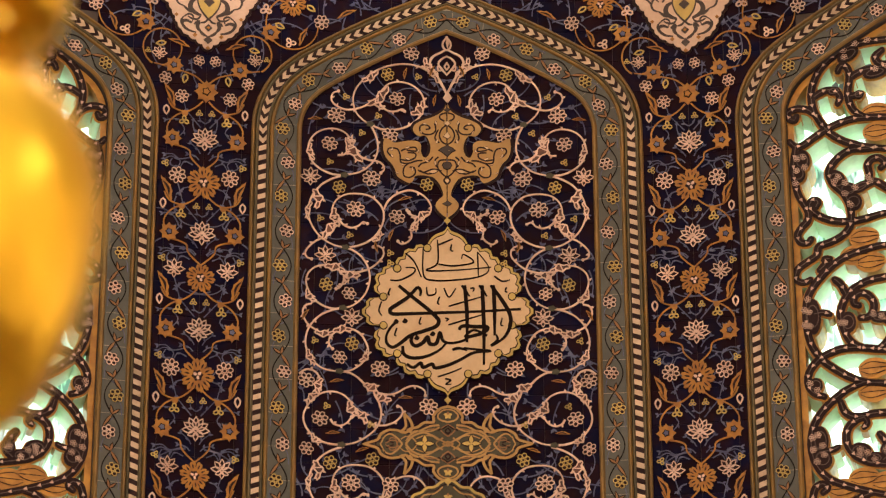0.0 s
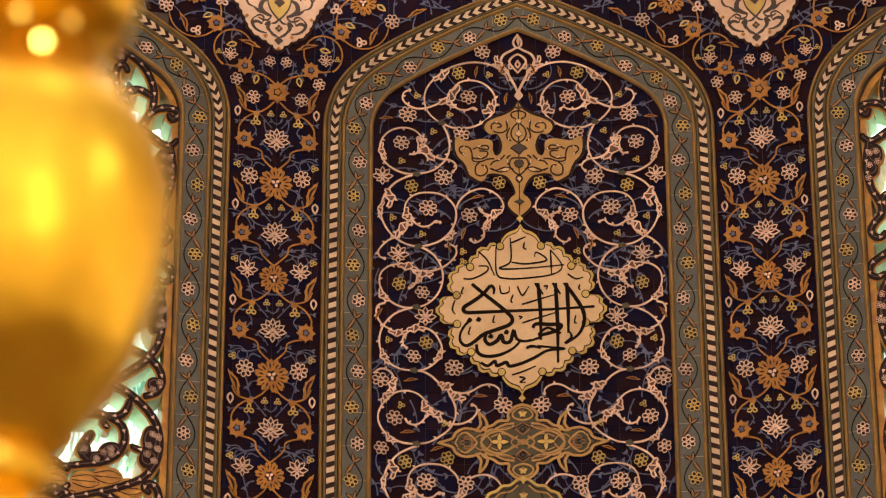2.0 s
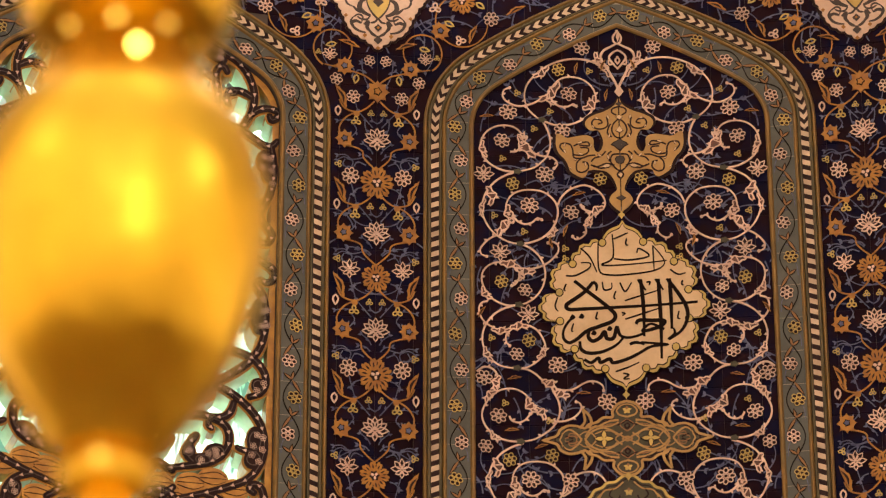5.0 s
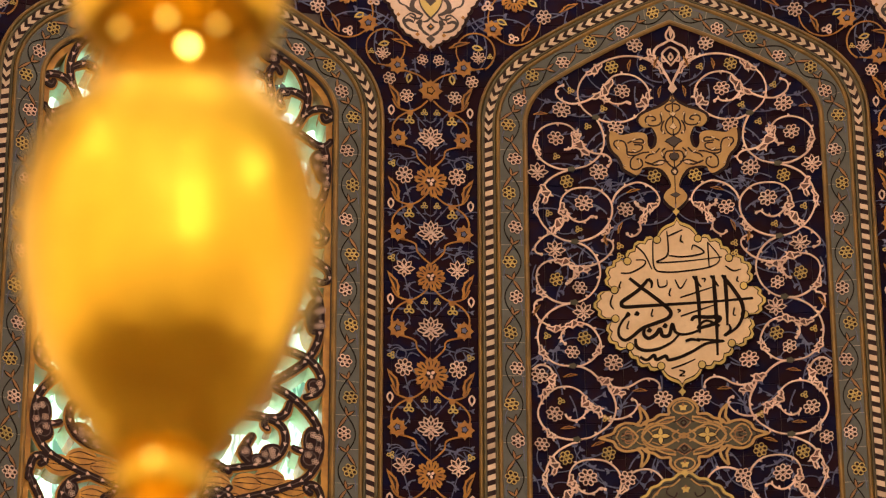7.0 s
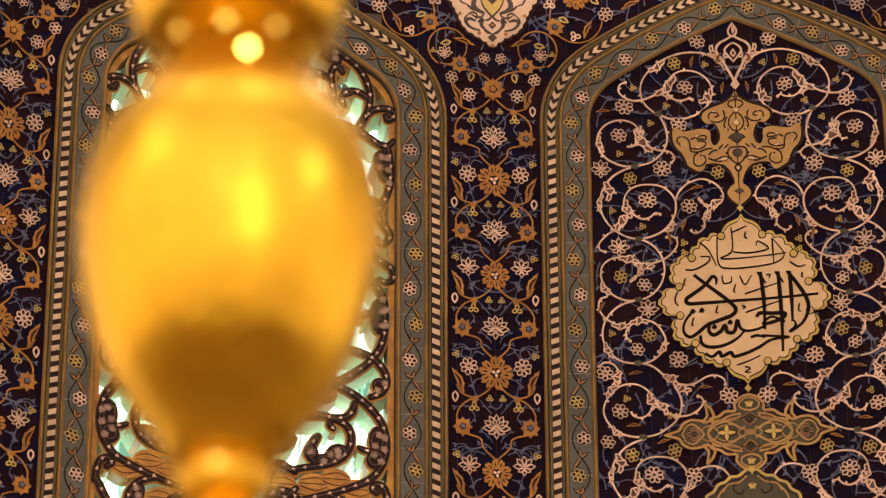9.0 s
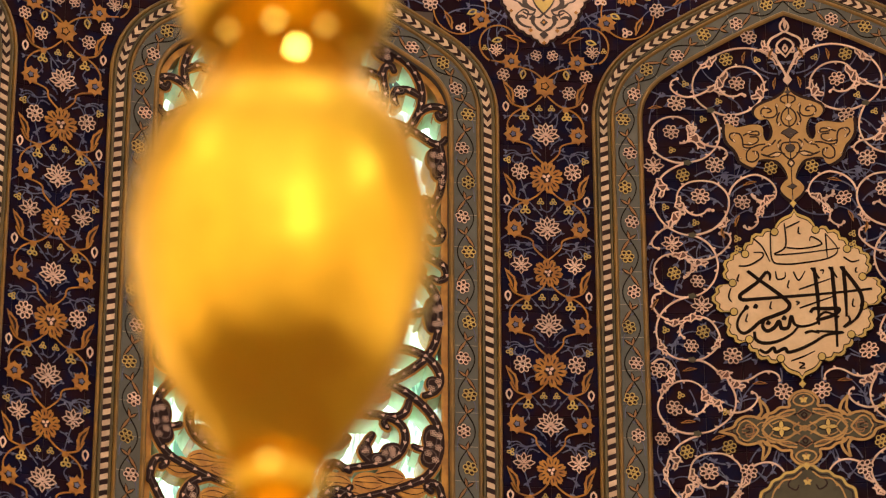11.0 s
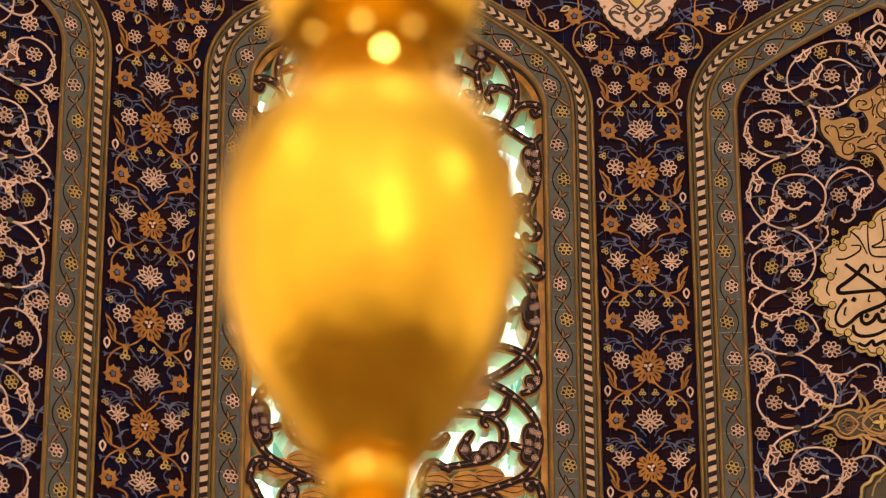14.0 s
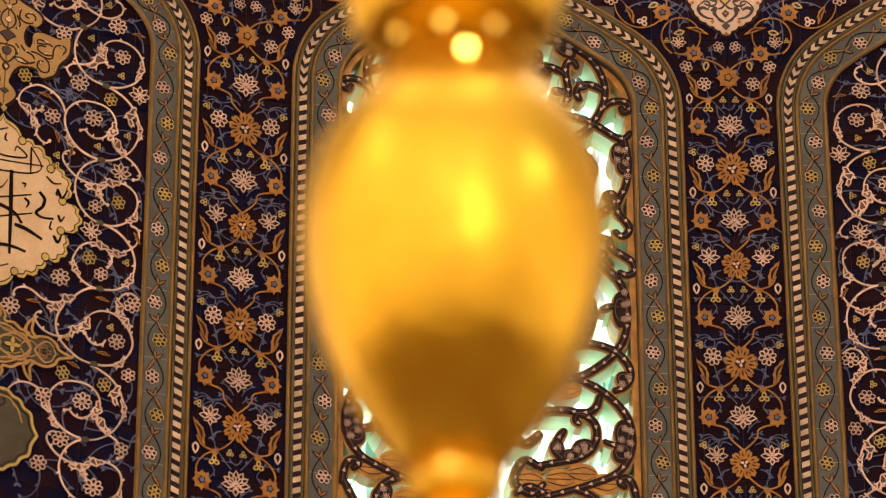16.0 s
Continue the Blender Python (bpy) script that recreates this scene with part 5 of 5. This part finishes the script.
                sh.line(smooth_path([(at + g * (s - 0.052), z + 0.35 * q), (at + g * (s - 0.01), z + 1.05 * q), (at + g * (s + 0.054), z + 0.5 * q)], 5), 0.0032, -0.0095, 0.004, 1, taper=lambda t: 0.3 + 0.7 * math.sin(math.pi * t))
            sh.make("clasp", [BRASS, MAROON], top)
    # ochre inner frame, reveal and glazing
    sh = Shape()
    sh.strip(whole(-0.028, at), whole(-0.002, at), -0.016, 0.12)
    sh.make("window_frame", [BRASS], top)
    glass = Shape()
    n = 12
    zs = [LOW + (10.2 - LOW) * k / 30 for k in range(31)]
    pane_rows = [[on_wall(at - 0.6 + 1.2 * j / n, z, -0.24) for j in range(n + 1)] for z in zs]
    glass.v = [p for row in pane_rows for p in row]
    glass.f = [[i * (n + 1) + j, i * (n + 1) + j + 1, (i + 1) * (n + 1) + j + 1, (i + 1) * (n + 1) + j] for i in range(30) for j in range(n)]
    glass.p = [0] * len(glass.f)
    pane = glass.make("pane", [PANE], top, "rippled pale green glass")
    pane.visible_shadow = False
    return top


LATROSE = rosette_mesh(5, 0.026, PINK)
FAINT = material("dull_rose_tile", (0.085, 0.05, 0.045), 0.5)
PANE = bpy.data.materials.new("rippled_glass")
PANE.use_nodes = True
pn = PANE.node_tree
for n in list(pn.nodes):
    pn.nodes.remove(n)
p_out, p_glass, p_noise, p_bump = (pn.nodes.new(k) for k in ("ShaderNodeOutputMaterial", "ShaderNodeBsdfRefraction", "ShaderNodeTexNoise", "ShaderNodeBump"))
p_glass.inputs["Color"].default_value = (0.76, 0.96, 0.8, 1)
p_glass.inputs["Roughness"].default_value, p_glass.inputs["IOR"].default_value = 0.05, 1.12
p_noise.inputs["Scale"].default_value = 9
p_bump.inputs["Strength"].default_value, p_bump.inputs["Distance"].default_value = 0.6, 0.06
pn.links.new(p_noise.outputs[0], p_bump.inputs["Height"])
pn.links.new(p_bump.outputs[0], p_glass.inputs["Normal"])
pn.links.new(p_glass.outputs[0], p_out.inputs["Surface"])

for k, at in enumerate(WINDOWS):
    lattice(at, "window_%d" % (k + 1))

# glowing backdrop for the day behind the windows, with the glass's patches painted in
glow = bpy.data.materials.new("hazy_daylight")
glow.use_nodes = True
gn = glow.node_tree
g_em = gn.nodes.new("ShaderNodeEmission")
g_noise, g_ramp, g_geo = gn.nodes.new("ShaderNodeTexNoise"), gn.nodes.new("ShaderNodeValToRGB"), gn.nodes.new("ShaderNodeNewGeometry")
g_noise.inputs["Scale"].default_value, g_noise.inputs["Detail"].default_value = 3.0, 3
g_ramp.color_ramp.elements[0].position, g_ramp.color_ramp.elements[0].color = 0.36, (0.2, 0.34, 0.24, 1)
g_ramp.color_ramp.elements[1].position, g_ramp.color_ramp.elements[1].color = 0.56, (1.0, 1.0, 1.0, 1)
gn.links.new(g_geo.outputs["Position"], g_noise.inputs["Vector"])
gn.links.new(g_noise.outputs[0], g_ramp.inputs[0])
# grey streaks: reflections in the rippled glass, painted into the glow
g_fold, g_streak, g_grey, g_mix = (gn.nodes.new(k) for k in ("ShaderNodeVectorMath", "ShaderNodeTexNoise", "ShaderNodeValToRGB", "ShaderNodeMix"))
g_fold.operation, g_fold.inputs[1].default_value = "MULTIPLY", (16, 16, 4.5)
g_streak.inputs["Scale"].default_value, g_streak.inputs["Detail"].default_value, g_streak.inputs["Distortion"].default_value = 1.0, 2, 0.8
g_grey.color_ramp.elements[0].position, g_grey.color_ramp.elements[0].color = 0.42, (0.12, 0.12, 0.15, 1)
g_grey.color_ramp.elements[1].position, g_grey.color_ramp.elements[1].color = 0.52, (1.0, 1.0, 1.0, 1)
g_mix.data_type, g_mix.blend_type = "RGBA", "MULTIPLY"
g_mix.inputs[0].default_value = 0.85
gn.links.new(g_geo.outputs["Position"], g_fold.inputs[0])
gn.links.new(g_fold.outputs[0], g_streak.inputs["Vector"])
gn.links.new(g_streak.outputs[0], g_grey.inputs[0])
gn.links.new(g_ramp.outputs[0], g_mix.inputs[6])
gn.links.new(g_grey.outputs[0], g_mix.inputs[7])
gn.links.new(g_mix.outputs[2], g_em.inputs[0])
# glow set stronger low down to brighten the foot of the windows
g_split, g_height = gn.nodes.new("ShaderNodeSeparateXYZ"), gn.nodes.new("ShaderNodeMapRange")
g_height.inputs[1].default_value, g_height.inputs[2].default_value = 8.6, 12.0
g_height.inputs[3].default_value, g_height.inputs[4].default_value = 6.4, 2.3
gn.links.new(g_geo.outputs["Position"], g_split.inputs[0])
gn.links.new(g_split.outputs[2], g_height.inputs[0])
gn.links.new(g_height.outputs[0], g_em.inputs[1])
gn.links.new(g_em.outputs[0], gn.nodes["Material Output"].inputs["Surface"])
back = Shape()
back.strip([(-3.6 + 0.4 * k, 6.9) for k in range(19)], [(-3.6 + 0.4 * k, 12.2) for k in range(19)], -1.0, 0.01)
tagged(back.make("backdrop", [glow]), "bright hazy daylight outside the windows", "sky", kind="structure")

# ---- dark ground tiles of the drum, laid in a square grid ----
TILE = BAY / 13
sh = Shape(lambda s, z, off=0.0: (s, z, off))
e = TILE / 2 - 0.0008
for o, off in ((e, 0.0), (e, 0.003), (e - 0.0015, 0.0045)):
    sh.v += [(-o, -o, off), (o, -o, off), (o, o, off), (-o, o, off)]
for b in (0, 4):
    sh.f += [[b + k, b + (k + 1) % 4, b + 4 + (k + 1) % 4, b + 4 + k] for k in range(4)]
sh.f.append([8, 9, 10, 11])
tile_me = mesh_of("tile", sh.v, sh.f, [NAVY])
for at in BAYS:
    for i in range(13):
        for j in range(22):
            ds, z = -1 + TILE * (i + 0.5), 7.62 + TILE * (j + 0.5)
            if at in WINDOWS:
                reach = max(0, abs(ds) - e)
                if z < 9.9 and reach < 0.62:
                    continue
                if z - e < 10.32 - 0.5 * reach and reach < 0.66:
                    continue
            child("tile", tile_me, None, m=wall_pose(at + ds, z)).parent = bays[at]
